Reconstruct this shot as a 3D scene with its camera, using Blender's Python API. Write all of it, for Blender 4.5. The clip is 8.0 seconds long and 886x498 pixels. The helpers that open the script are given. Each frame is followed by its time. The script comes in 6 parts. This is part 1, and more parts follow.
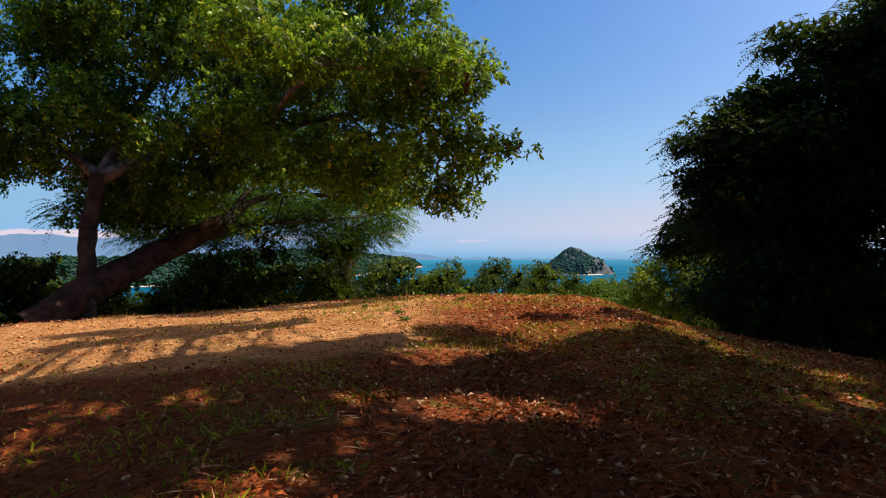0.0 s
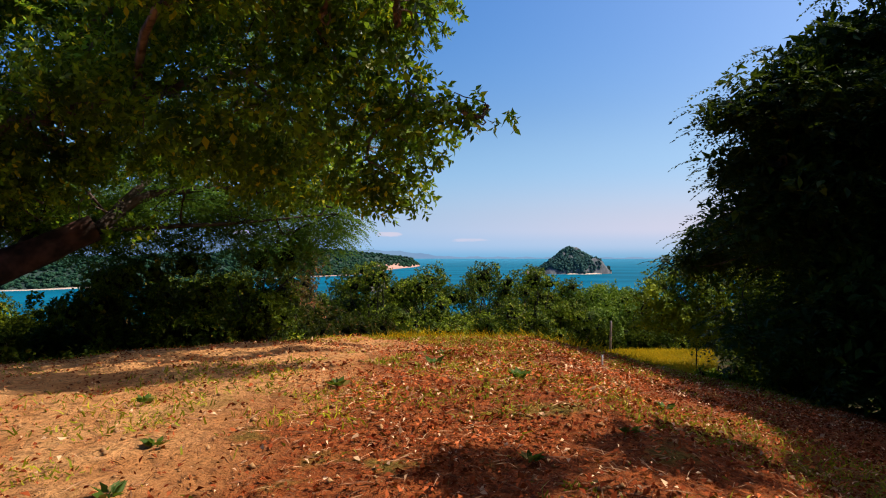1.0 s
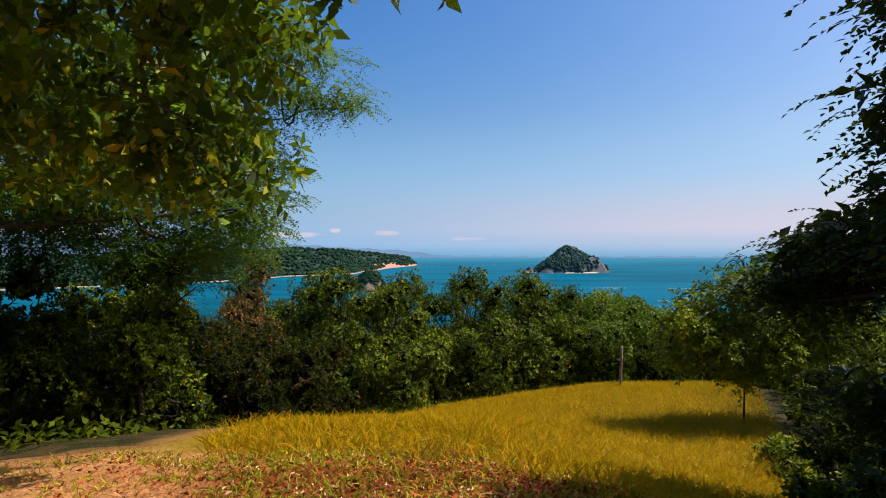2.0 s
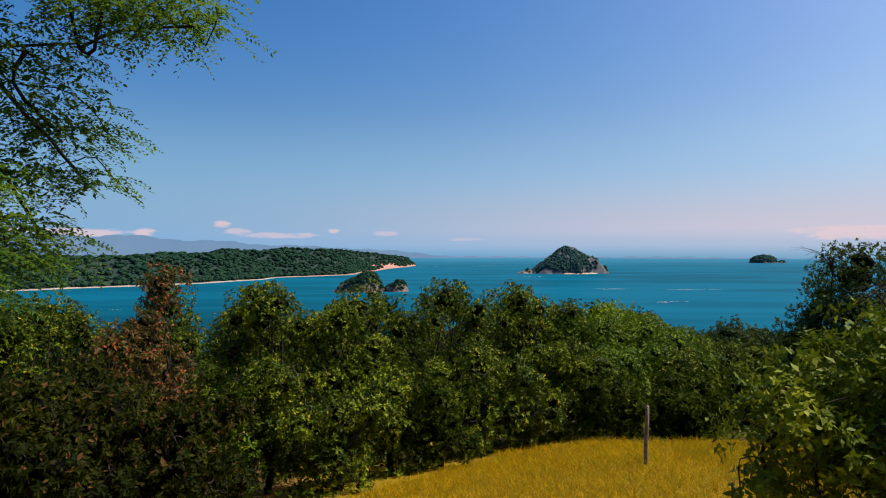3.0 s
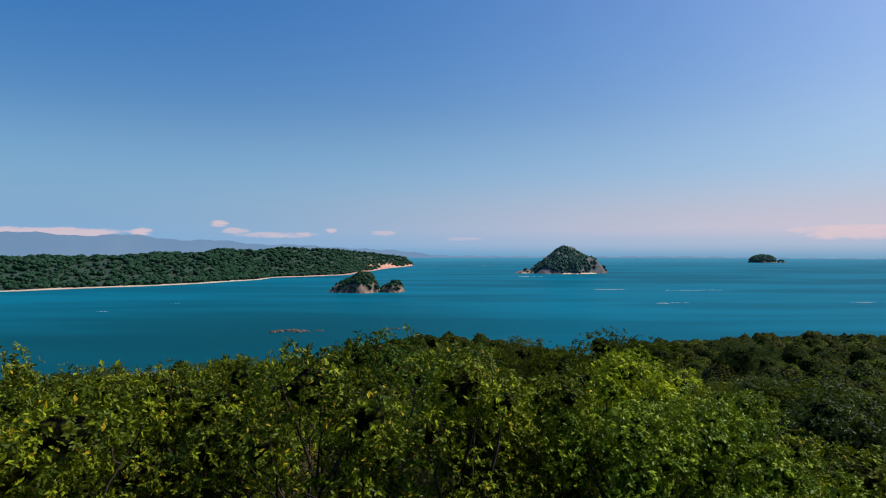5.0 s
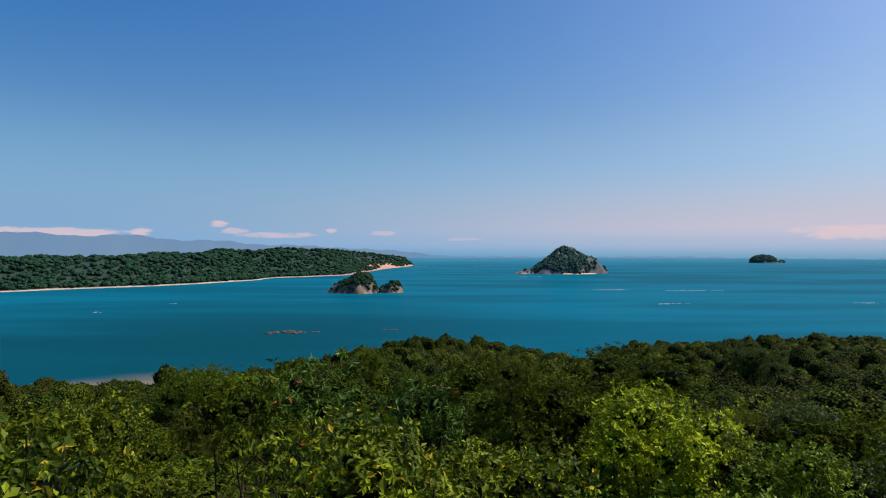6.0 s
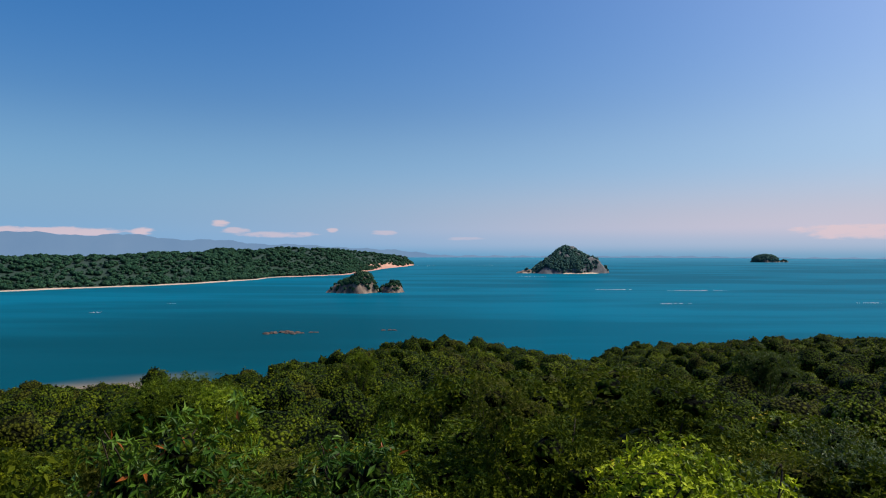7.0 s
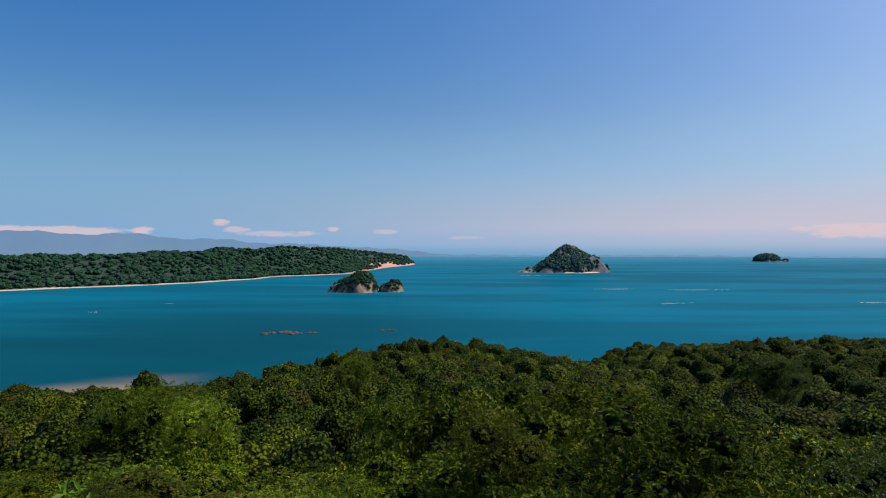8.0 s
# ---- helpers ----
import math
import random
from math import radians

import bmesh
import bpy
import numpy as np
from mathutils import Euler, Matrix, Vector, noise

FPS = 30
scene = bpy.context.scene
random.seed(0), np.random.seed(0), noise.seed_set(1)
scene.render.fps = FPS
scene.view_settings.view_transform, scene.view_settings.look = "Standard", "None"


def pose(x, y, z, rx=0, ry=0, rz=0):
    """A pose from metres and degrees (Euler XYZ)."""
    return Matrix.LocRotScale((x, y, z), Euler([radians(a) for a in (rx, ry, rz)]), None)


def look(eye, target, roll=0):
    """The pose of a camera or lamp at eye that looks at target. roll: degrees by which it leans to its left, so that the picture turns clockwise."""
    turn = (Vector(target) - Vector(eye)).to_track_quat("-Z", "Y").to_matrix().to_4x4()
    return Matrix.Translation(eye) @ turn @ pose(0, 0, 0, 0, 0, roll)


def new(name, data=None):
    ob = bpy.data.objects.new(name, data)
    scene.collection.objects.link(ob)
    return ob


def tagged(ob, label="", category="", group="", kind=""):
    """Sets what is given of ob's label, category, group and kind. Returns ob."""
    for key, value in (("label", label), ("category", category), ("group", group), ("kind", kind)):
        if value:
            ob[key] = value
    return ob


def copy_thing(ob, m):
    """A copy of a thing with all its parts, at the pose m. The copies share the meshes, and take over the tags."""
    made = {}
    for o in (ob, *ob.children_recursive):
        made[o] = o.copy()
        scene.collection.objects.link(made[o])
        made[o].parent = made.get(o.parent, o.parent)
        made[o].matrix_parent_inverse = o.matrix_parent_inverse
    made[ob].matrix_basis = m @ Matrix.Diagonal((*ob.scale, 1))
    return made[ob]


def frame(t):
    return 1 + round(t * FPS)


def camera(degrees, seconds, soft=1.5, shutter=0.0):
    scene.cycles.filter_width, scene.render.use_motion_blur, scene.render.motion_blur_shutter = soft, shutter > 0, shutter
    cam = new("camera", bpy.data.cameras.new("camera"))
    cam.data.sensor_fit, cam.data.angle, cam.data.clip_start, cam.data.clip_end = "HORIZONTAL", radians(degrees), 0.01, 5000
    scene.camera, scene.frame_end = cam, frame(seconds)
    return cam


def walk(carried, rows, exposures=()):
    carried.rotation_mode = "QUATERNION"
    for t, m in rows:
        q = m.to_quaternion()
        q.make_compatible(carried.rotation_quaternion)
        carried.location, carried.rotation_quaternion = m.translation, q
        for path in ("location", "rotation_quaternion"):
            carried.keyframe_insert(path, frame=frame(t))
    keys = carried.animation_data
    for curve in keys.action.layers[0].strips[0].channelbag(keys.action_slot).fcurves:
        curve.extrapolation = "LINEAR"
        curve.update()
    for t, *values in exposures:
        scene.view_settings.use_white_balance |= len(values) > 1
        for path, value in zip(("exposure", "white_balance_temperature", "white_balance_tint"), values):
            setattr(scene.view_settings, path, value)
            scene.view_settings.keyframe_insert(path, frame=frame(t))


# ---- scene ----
# ---- camera: a low flight over a wooded hilltop and out over a bay ----
LENS = 70.0
SEA = -60.0
cam = camera(LENS, 8.0, 1.1)
PATH = [  # seconds, x, y, z, yaw, pitch
    (0.0, 0.00, 0.00, 0.00, 0.44, 0.26),
    (0.5, 0.49, 2.16, 0.17, 0.35, 0.25),
    (1.0, 1.01, 4.57, 0.30, 0.25, 0.17),
    (1.5, 1.52, 7.15, 0.41, 0.12, 0.07),
    (1.7, 1.71, 8.29, 0.47, 0.08, 0.06),
    (2.8, 3.00, 15.32, 0.79, -0.06, 0.10),
    (3.0, 3.30, 16.77, 0.85, -0.07, 0.11),
    (3.5, 4.09, 20.37, 1.03, -0.12, 0.11),
    (4.0, 4.86, 23.93, 1.26, -0.19, 0.10),
    (4.5, 5.53, 27.33, 1.48, -0.20, 0.07),
    (5.0, 6.21, 30.67, 1.63, -0.20, 0.06),
    (5.2, 6.52, 32.04, 1.66, -0.20, 0.08),
    (6.3, 8.22, 39.13, 1.55, -0.15, 0.08),
    (6.5, 8.50, 40.27, 1.55, -0.11, 0.06),
    (7.0, 9.05, 42.92, 1.60, -0.06, 0.03),
    (7.5, 9.52, 45.29, 1.70, -0.03, -0.02),
    (8.0, 9.88, 47.38, 1.83, 0.03, -0.05),
]
walk(cam, [(t, pose(x, y, z, 90 + pitch, 0, yaw)) for t, x, y, z, yaw, pitch in PATH],
     [(0.0, 0.35), (1.0, 0.35), (1.7, 0.30), (2.8, 0.12), (3.6, 0.0), (8.0, 0.0)])

# ---- sky and sun ----
SUN_AZ, SUN_EL = 82.0, 53.0   # degrees from the flight's heading to its right, and above the horizon
world = bpy.data.worlds.new("sky")
scene.world = world
world.use_nodes = True
wn = world.node_tree.nodes
sky = wn.new("ShaderNodeTexSky")
sky.sky_type = "NISHITA"
sky.sun_disc = False
sky.sun_elevation = radians(SUN_EL)
sky.sun_rotation = radians(SUN_AZ)
sky.air_density, sky.dust_density, sky.ozone_density = 1.0, 3.2, 2.5
deep = wn.new("ShaderNodeHueSaturation")
deep.inputs["Hue"].default_value, deep.inputs["Saturation"].default_value = 0.505, 1.52
world.node_tree.links.new(sky.outputs[0], deep.inputs["Color"])
world.node_tree.links.new(deep.outputs[0], wn["Background"].inputs[0])
wn["Background"].inputs[1].default_value = 0.136
sun_way = Vector((math.sin(radians(SUN_AZ)) * math.cos(radians(SUN_EL)), math.cos(radians(SUN_AZ)) * math.cos(radians(SUN_EL)), math.sin(radians(SUN_EL))))
sun_data = bpy.data.lights.new("sun", "SUN")
sun_data.energy, sun_data.angle, sun_data.color = 4.5, radians(0.53), (1.0, 0.93, 0.82)
sun = new("sun", sun_data)
sun.matrix_world = look(sun_way * 100, (0, 0, 0))


# ---- materials ----
def material(name):
    m = bpy.data.materials.new(name)
    m.use_nodes = True
    t = m.node_tree
    return m, t.nodes, t.links, t.nodes["Principled BSDF"]


def mix_rgb(nodes, links, fac, a, b):
    n = nodes.new("ShaderNodeMix")
    n.data_type = "RGBA"
    for sock, v in ((n.inputs[0], fac), (n.inputs[6], a), (n.inputs[7], b)):
        if isinstance(v, (int, float)):
            sock.default_value = v
        elif isinstance(v, tuple):
            sock.default_value = (*v, 1)
        else:
            links.new(v, sock)
    return n.outputs[2]


def noise_tex(nodes, links, vector, scale, detail=4.0, rough=0.55):
    n = nodes.new("ShaderNodeTexNoise")
    n.inputs["Scale"].default_value, n.inputs["Detail"].default_value, n.inputs["Roughness"].default_value = scale, detail, rough
    links.new(vector, n.inputs["Vector"])
    return n.outputs["Fac"]


def ramp(nodes, links, fac, lo, hi):
    n = nodes.new("ShaderNodeMapRange")
    n.inputs[1].default_value, n.inputs[2].default_value = lo, hi
    n.interpolation_type = "SMOOTHSTEP"
    links.new(fac, n.inputs[0])
    return n.outputs[0]


def maths(nodes, links, op, a, b=0.0):
    n = nodes.new("ShaderNodeMath")
    n.operation = op
    for sock, v in ((n.inputs[0], a), (n.inputs[1], b)):
        if isinstance(v, (int, float)):
            sock.default_value = v
        else:
            links.new(v, sock)
    return n.outputs[0]


def bump(nodes, links, bsdf, height, strength, distance):
    n = nodes.new("ShaderNodeBump")
    n.inputs["Strength"].default_value, n.inputs["Distance"].default_value = strength, distance
    links.new(height, n.inputs["Height"])
    links.new(n.outputs[0], bsdf.inputs["Normal"])


def leaf_material(name, dark, light, odd=None, odd_share=0.0, trans=0.3, rough=0.55, spread=0.5, gloss=0.18):
    """Leaves: two greens mixed leaf by leaf and tree by tree, light passing through them."""
    m, nodes, links, bsdf = material(name)
    geo, info = nodes.new("ShaderNodeNewGeometry"), nodes.new("ShaderNodeObjectInfo")
    per = geo.outputs["Random Per Island"]
    tree = maths(nodes, links, "MULTIPLY", info.outputs["Random"], spread)
    both = maths(nodes, links, "ADD", maths(nodes, links, "MULTIPLY", per, 1 - spread), tree)
    clump = noise_tex(nodes, links, nodes.new("ShaderNodeTexCoord").outputs["Object"], 1.1, 3)
    both = maths(nodes, links, "MULTIPLY", both, maths(nodes, links, "ADD", 0.2, maths(nodes, links, "MULTIPLY", ramp(nodes, links, clump, 0.38, 0.64), 1.2)))
    col = mix_rgb(nodes, links, both, dark, light)
    if odd:
        hit = maths(nodes, links, "GREATER_THAN", per, 1 - odd_share)
        col = mix_rgb(nodes, links, hit, col, odd)
    links.new(col, bsdf.inputs["Base Color"])
    bsdf.inputs["Roughness"].default_value = rough
    bsdf.inputs["Specular IOR Level"].default_value = gloss
    tl = nodes.new("ShaderNodeBsdfTranslucent")
    warm = mix_rgb(nodes, links, 0.5, col, (0.22, 0.30, 0.02))
    links.new(warm, tl.inputs[0])
    mx = nodes.new("ShaderNodeMixShader")
    mx.inputs[0].default_value = trans
    links.new(bsdf.outputs[0], mx.inputs[1])
    links.new(tl.outputs[0], mx.inputs[2])
    links.new(mx.outputs[0], nodes["Material Output"].inputs[0])
    return m


def heart_material(name, dark, light, scale, gap_tone=0.12):
    """Crown cores: random light and dark leaf cells, with shade painted into the gaps between."""
    m, nodes, links, bsdf = material(name)
    co, info = nodes.new("ShaderNodeTexCoord").outputs["Object"], nodes.new("ShaderNodeObjectInfo")
    cell = nodes.new("ShaderNodeTexVoronoi")
    cell.inputs["Scale"].default_value, cell.inputs["Randomness"].default_value = scale, 1.0
    warp = nodes.new("ShaderNodeVectorMath")
    warp.operation = "ADD"
    wob = nodes.new("ShaderNodeTexNoise")
    wob.inputs["Scale"].default_value = scale * 0.9
    links.new(co, wob.inputs["Vector"])
    amp = nodes.new("ShaderNodeVectorMath")
    amp.operation = "SCALE"
    amp.inputs["Scale"].default_value = 0.9 / scale
    links.new(wob.outputs["Color"], amp.inputs[0])
    links.new(co, warp.inputs[0])
    links.new(amp.outputs[0], warp.inputs[1])
    links.new(warp.outputs[0], cell.inputs["Vector"])
    pick = nodes.new("ShaderNodeSeparateColor")
    links.new(cell.outputs["Color"], pick.inputs[0])
    big = noise_tex(nodes, links, co, scale * 0.12, 3)
    both = maths(nodes, links, "ADD", maths(nodes, links, "MULTIPLY", pick.outputs[0], 0.5), maths(nodes, links, "MULTIPLY", maths(nodes, links, "ADD", info.outputs["Random"], big), 0.3))
    col = mix_rgb(nodes, links, both, dark, light)
    # Gaps between the leaf cells are painted darker, as if in shade.
    gap_shade = ramp(nodes, links, cell.outputs["Distance"], 0.30, 0.62)
    col = mix_rgb(nodes, links, gap_shade, col, tuple(c * gap_tone for c in dark))
    links.new(col, bsdf.inputs["Base Color"])
    bsdf.inputs["Roughness"].default_value = 0.8
    bsdf.inputs["Specular IOR Level"].default_value = 0.05
    lift = maths(nodes, links, "ADD", maths(nodes, links, "SUBTRACT", 1.0, cell.outputs["Distance"]), maths(nodes, links, "MULTIPLY", pick.outputs[1], 1.2))
    bump(nodes, links, bsdf, lift, 1.0, 0.6 / scale)
    return m


def bark_material(name, dark, light):
    m, nodes, links, bsdf = material(name)
    co = nodes.new("ShaderNodeTexCoord").outputs["Object"]
    n1 = noise_tex(nodes, links, co, 3.0)
    n2 = noise_tex(nodes, links, co, 24.0, 6.0, 0.7)
    col = mix_rgb(nodes, links, ramp(nodes, links, n1, 0.35, 0.65), dark, light)
    col = mix_rgb(nodes, links, maths(nodes, links, "MULTIPLY", n2, 0.6), col, tuple(c * 0.4 for c in dark))
    links.new(col, bsdf.inputs["Base Color"])
    bsdf.inputs["Roughness"].default_value = 0.9
    bsdf.inputs["Specular IOR Level"].default_value = 0.15
    bump(nodes, links, bsdf, n2, 0.7, 0.03)
    return m


def rock_material(name, dark, light, scale=0.05, stretch=0.35):
    """Weathered cliff rock, streaked downwards."""
    m, nodes, links, bsdf = material(name)
    co = nodes.new("ShaderNodeTexCoord").outputs["Object"]
    mp = nodes.new("ShaderNodeMapping")
    mp.inputs["Scale"].default_value = (1, 1, stretch)
    links.new(co, mp.inputs[0])
    n1 = noise_tex(nodes, links, mp.outputs[0], scale, 6.0, 0.65)
    n2 = noise_tex(nodes, links, co, scale * 6, 5.0, 0.6)
    col = mix_rgb(nodes, links, ramp(nodes, links, n1, 0.38, 0.62), dark, light)
    col = mix_rgb(nodes, links, maths(nodes, links, "MULTIPLY", n2, 0.5), col, dark)
    links.new(col, bsdf.inputs["Base Color"])
    bsdf.inputs["Roughness"].default_value = 0.9
    bump(nodes, links, bsdf, n2, 0.8, 0.15 / scale * 0.1)
    return m


def plain_material(name, a, b, scale, rough=0.8, relief=0.3, dist=0.01):
    m, nodes, links, bsdf = material(name)
    co = nodes.new("ShaderNodeTexCoord").outputs["Object"]
    n1 = noise_tex(nodes, links, co, scale)
    n2 = noise_tex(nodes, links, co, scale * 7, 5.0)
    col = mix_rgb(nodes, links, ramp(nodes, links, n1, 0.35, 0.65), a, b)
    links.new(col, bsdf.inputs["Base Color"])
    bsdf.inputs["Roughness"].default_value = rough
    bump(nodes, links, bsdf, n2, relief, dist)
    return m


LEAF_BROAD = leaf_material("broad_leaf", (0.009, 0.034, 0.002), (0.30, 0.48, 0.014), (0.55, 0.50, 0.01), 0.08, 0.48, 0.42, 0.1, 0.25)
LEAF_FEATHER = leaf_material("feather_leaf", (0.040, 0.110, 0.016), (0.130, 0.240, 0.022), trans=0.5, rough=0.6)
LEAF_DARK = leaf_material("dark_leaf", (0.009, 0.027, 0.004), (0.034, 0.074, 0.008), (0.10, 0.13, 0.008), 0.05, trans=0.18, rough=0.55)
LEAF_BUSH = leaf_material("bush_leaf", (0.010, 0.028, 0.002), (0.215, 0.265, 0.006), (0.32, 0.24, 0.012), 0.04, 0.12, 0.5, 0.25, 0.1)
LEAF_BRIGHT = leaf_material("bright_leaf", (0.040, 0.095, 0.004), (0.25, 0.32, 0.010), trans=0.15, rough=0.45, gloss=0.12)
LEAF_YELLOW = leaf_material("yellow_green_leaf", (0.07, 0.11, 0.004), (0.32, 0.34, 0.008), trans=0.2, gloss=0.12)
LEAF_LIME = leaf_material("lime_leaf", (0.080, 0.140, 0.003), (0.38, 0.44, 0.010), trans=0.2, gloss=0.1)
LEAF_MANGO = leaf_material("mango_leaf", (0.012, 0.045, 0.004), (0.090, 0.165, 0.012), (0.20, 0.06, 0.01), 0.015, 0.08, 0.45, 0.2, 0.12)
LEAF_TANGLE = leaf_material("tangled_leaf", (0.007, 0.012, 0.002), (0.048, 0.050, 0.004), (0.10, 0.05, 0.016), 0.08, 0.12, 0.6, 0.5, 0.04)
LEAF_DRY = leaf_material("dry_leaf", (0.06, 0.042, 0.012), (0.18, 0.115, 0.025), (0.28, 0.07, 0.02), 0.2, 0.25)
LEAF_FOREST = leaf_material("forest_leaf", (0.010, 0.025, 0.002), (0.108, 0.124, 0.004), trans=0.1, rough=0.6, spread=0.45, gloss=0.03)
LEAF_WOOD = leaf_material("woodland_leaf", (0.018, 0.042, 0.002), (0.155, 0.205, 0.006), trans=0.12, rough=0.55, spread=0.4, gloss=0.08)
LEAF_OLIVE = leaf_material("olive_leaf", (0.028, 0.040, 0.005), (0.080, 0.080, 0.009), trans=0.25, rough=0.6, spread=0.6, gloss=0.06)
# Bluer than the near leaves: distance haze put into the base colour.
LEAF_FAR_HAZY = leaf_material("hazy_far_leaf", (0.014, 0.050, 0.030), (0.044, 0.094, 0.044), trans=0.15, rough=0.8, gloss=0.06)
# Crown cores, most darker than their leaves: shade inside crowns put into colour.
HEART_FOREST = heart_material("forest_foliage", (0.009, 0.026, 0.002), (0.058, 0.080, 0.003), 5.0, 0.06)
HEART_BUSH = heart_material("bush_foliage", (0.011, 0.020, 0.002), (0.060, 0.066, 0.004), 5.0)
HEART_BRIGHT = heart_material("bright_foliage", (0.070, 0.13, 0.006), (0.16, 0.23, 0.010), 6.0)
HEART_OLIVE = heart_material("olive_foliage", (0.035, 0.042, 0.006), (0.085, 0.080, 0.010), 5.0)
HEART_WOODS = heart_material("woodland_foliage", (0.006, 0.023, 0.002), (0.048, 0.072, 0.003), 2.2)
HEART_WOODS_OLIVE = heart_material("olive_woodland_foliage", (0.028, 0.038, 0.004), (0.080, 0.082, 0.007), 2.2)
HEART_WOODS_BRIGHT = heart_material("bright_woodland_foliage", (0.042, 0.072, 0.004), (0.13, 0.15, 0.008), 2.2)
# Foliage across the bay carries haze in its base colours.
HEART_FAR_HAZY = heart_material("hazy_far_foliage", (0.016, 0.056, 0.034), (0.046, 0.096, 0.046), 0.3, 0.7)
LEAF_ISLE_HAZY = leaf_material("hazy_island_leaf", (0.032, 0.090, 0.080), (0.074, 0.150, 0.122), trans=0.15, rough=0.8, gloss=0.06)
HEART_ISLE_HAZY = heart_material("hazy_island_foliage", (0.034, 0.092, 0.082), (0.074, 0.148, 0.120), 0.3, 0.6)
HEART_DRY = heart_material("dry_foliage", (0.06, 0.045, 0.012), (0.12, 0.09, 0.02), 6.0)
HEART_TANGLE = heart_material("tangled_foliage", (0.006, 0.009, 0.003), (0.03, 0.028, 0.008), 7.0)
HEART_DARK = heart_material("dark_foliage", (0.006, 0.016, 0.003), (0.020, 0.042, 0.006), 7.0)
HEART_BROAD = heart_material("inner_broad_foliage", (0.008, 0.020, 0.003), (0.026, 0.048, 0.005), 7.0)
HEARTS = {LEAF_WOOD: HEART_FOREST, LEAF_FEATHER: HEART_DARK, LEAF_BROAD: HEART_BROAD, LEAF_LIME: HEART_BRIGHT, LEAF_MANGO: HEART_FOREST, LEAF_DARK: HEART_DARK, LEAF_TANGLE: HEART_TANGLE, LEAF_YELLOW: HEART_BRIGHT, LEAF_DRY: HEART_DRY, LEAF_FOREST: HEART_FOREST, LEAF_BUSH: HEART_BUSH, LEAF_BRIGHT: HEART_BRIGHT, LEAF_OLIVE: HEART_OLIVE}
BARK_RED = bark_material("red_brown_bark", (0.030, 0.017, 0.012), (0.125, 0.056, 0.038))
# Pinkish grey branch bark, paler for sunlight put into the colour.
BARK_PALE_LIT = bark_material("pale_lit_bark", (0.09, 0.06, 0.046), (0.34, 0.24, 0.19))
BARK_DARK = bark_material("dark_bark", (0.028, 0.021, 0.016), (0.10, 0.072, 0.055))
ROCK = rock_material("cliff_rock", (0.050, 0.041, 0.034), (0.26, 0.185, 0.135), 0.11)
ROCK_GREY = rock_material("grey_cliff_rock", (0.045, 0.050, 0.056), (0.15, 0.15, 0.155))
SAND = plain_material("sand", (0.42, 0.30, 0.20), (0.55, 0.42, 0.30), 0.06, 0.95)
LITTER = leaf_material("fallen_leaf", (0.16, 0.022, 0.007), (0.68, 0.165, 0.050), (0.85, 0.50, 0.28), 0.10, 0.06, 0.85, 0.0, 0.03)
GRASS_DRY = leaf_material("golden_grass", (0.44, 0.24, 0.003), (0.58, 0.34, 0.006), (0.30, 0.28, 0.008), 0.08, 0.35, 0.8, 0.0, 0.03)
GRASS = leaf_material("green_grass", (0.22, 0.24, 0.008), (0.60, 0.52, 0.015), (0.55, 0.36, 0.04), 0.2, 0.3, 0.6, 0.0)
WEED_GREEN = leaf_material("weed_leaf", (0.05, 0.10, 0.010), (0.12, 0.17, 0.018), (0.25, 0.18, 0.04), 0.15, 0.3)
STRAW = leaf_material("straw", (0.22, 0.07, 0.03), (0.72, 0.38, 0.19), None, 0.0, 0.1, 0.8, 0.0)
POST_WOOD = plain_material("grey_post_wood", (0.13, 0.085, 0.055), (0.26, 0.19, 0.14), 9.0)
STAKE_WHITE = plain_material("pale_stake", (0.62, 0.58, 0.52), (0.75, 0.72, 0.66), 20.0)
CLOD = plain_material("dry_earth_lump", (0.34, 0.16, 0.055), (0.50, 0.27, 0.11), 6.0, 0.95)
FOAM = plain_material("foam", (0.75, 0.78, 0.80), (0.85, 0.86, 0.88), 0.5)


# ---- mesh helpers ----
def mesh_from(name, verts, quads, mat, smooth=False, second=None, split=0):
    """A mesh of quads (n x 4) or triangles (n x 3) from arrays. The first split faces are smooth and take the second material."""
    verts, quads = np.asarray(verts, np.float32), np.asarray(quads, np.int32)
    me = bpy.data.meshes.new(name)
    n, k = quads.shape
    me.vertices.add(len(verts))
    me.vertices.foreach_set("co", verts.ravel())
    me.loops.add(n * k)
    me.loops.foreach_set("vertex_index", quads.ravel())
    me.polygons.add(n)
    me.polygons.foreach_set("loop_start", np.arange(n, dtype=np.int32) * k)
    if smooth:
        me.polygons.foreach_set("use_smooth", np.ones(n, bool))
    me.materials.append(mat)
    if second:
        me.materials.append(second)
        first = np.arange(n) < split
        me.polygons.foreach_set("material_index", first.astype(np.int32))
        me.polygons.foreach_set("use_smooth", first)
    me.update(calc_edges=True)
    return me


def child(name, me, parent, label=""):
    ob = new(name, me)
    ob.parent = parent
    return tagged(ob, label)


def unit(v):
    return v / np.maximum(np.linalg.norm(v, axis=-1, keepdims=True), 1e-9)


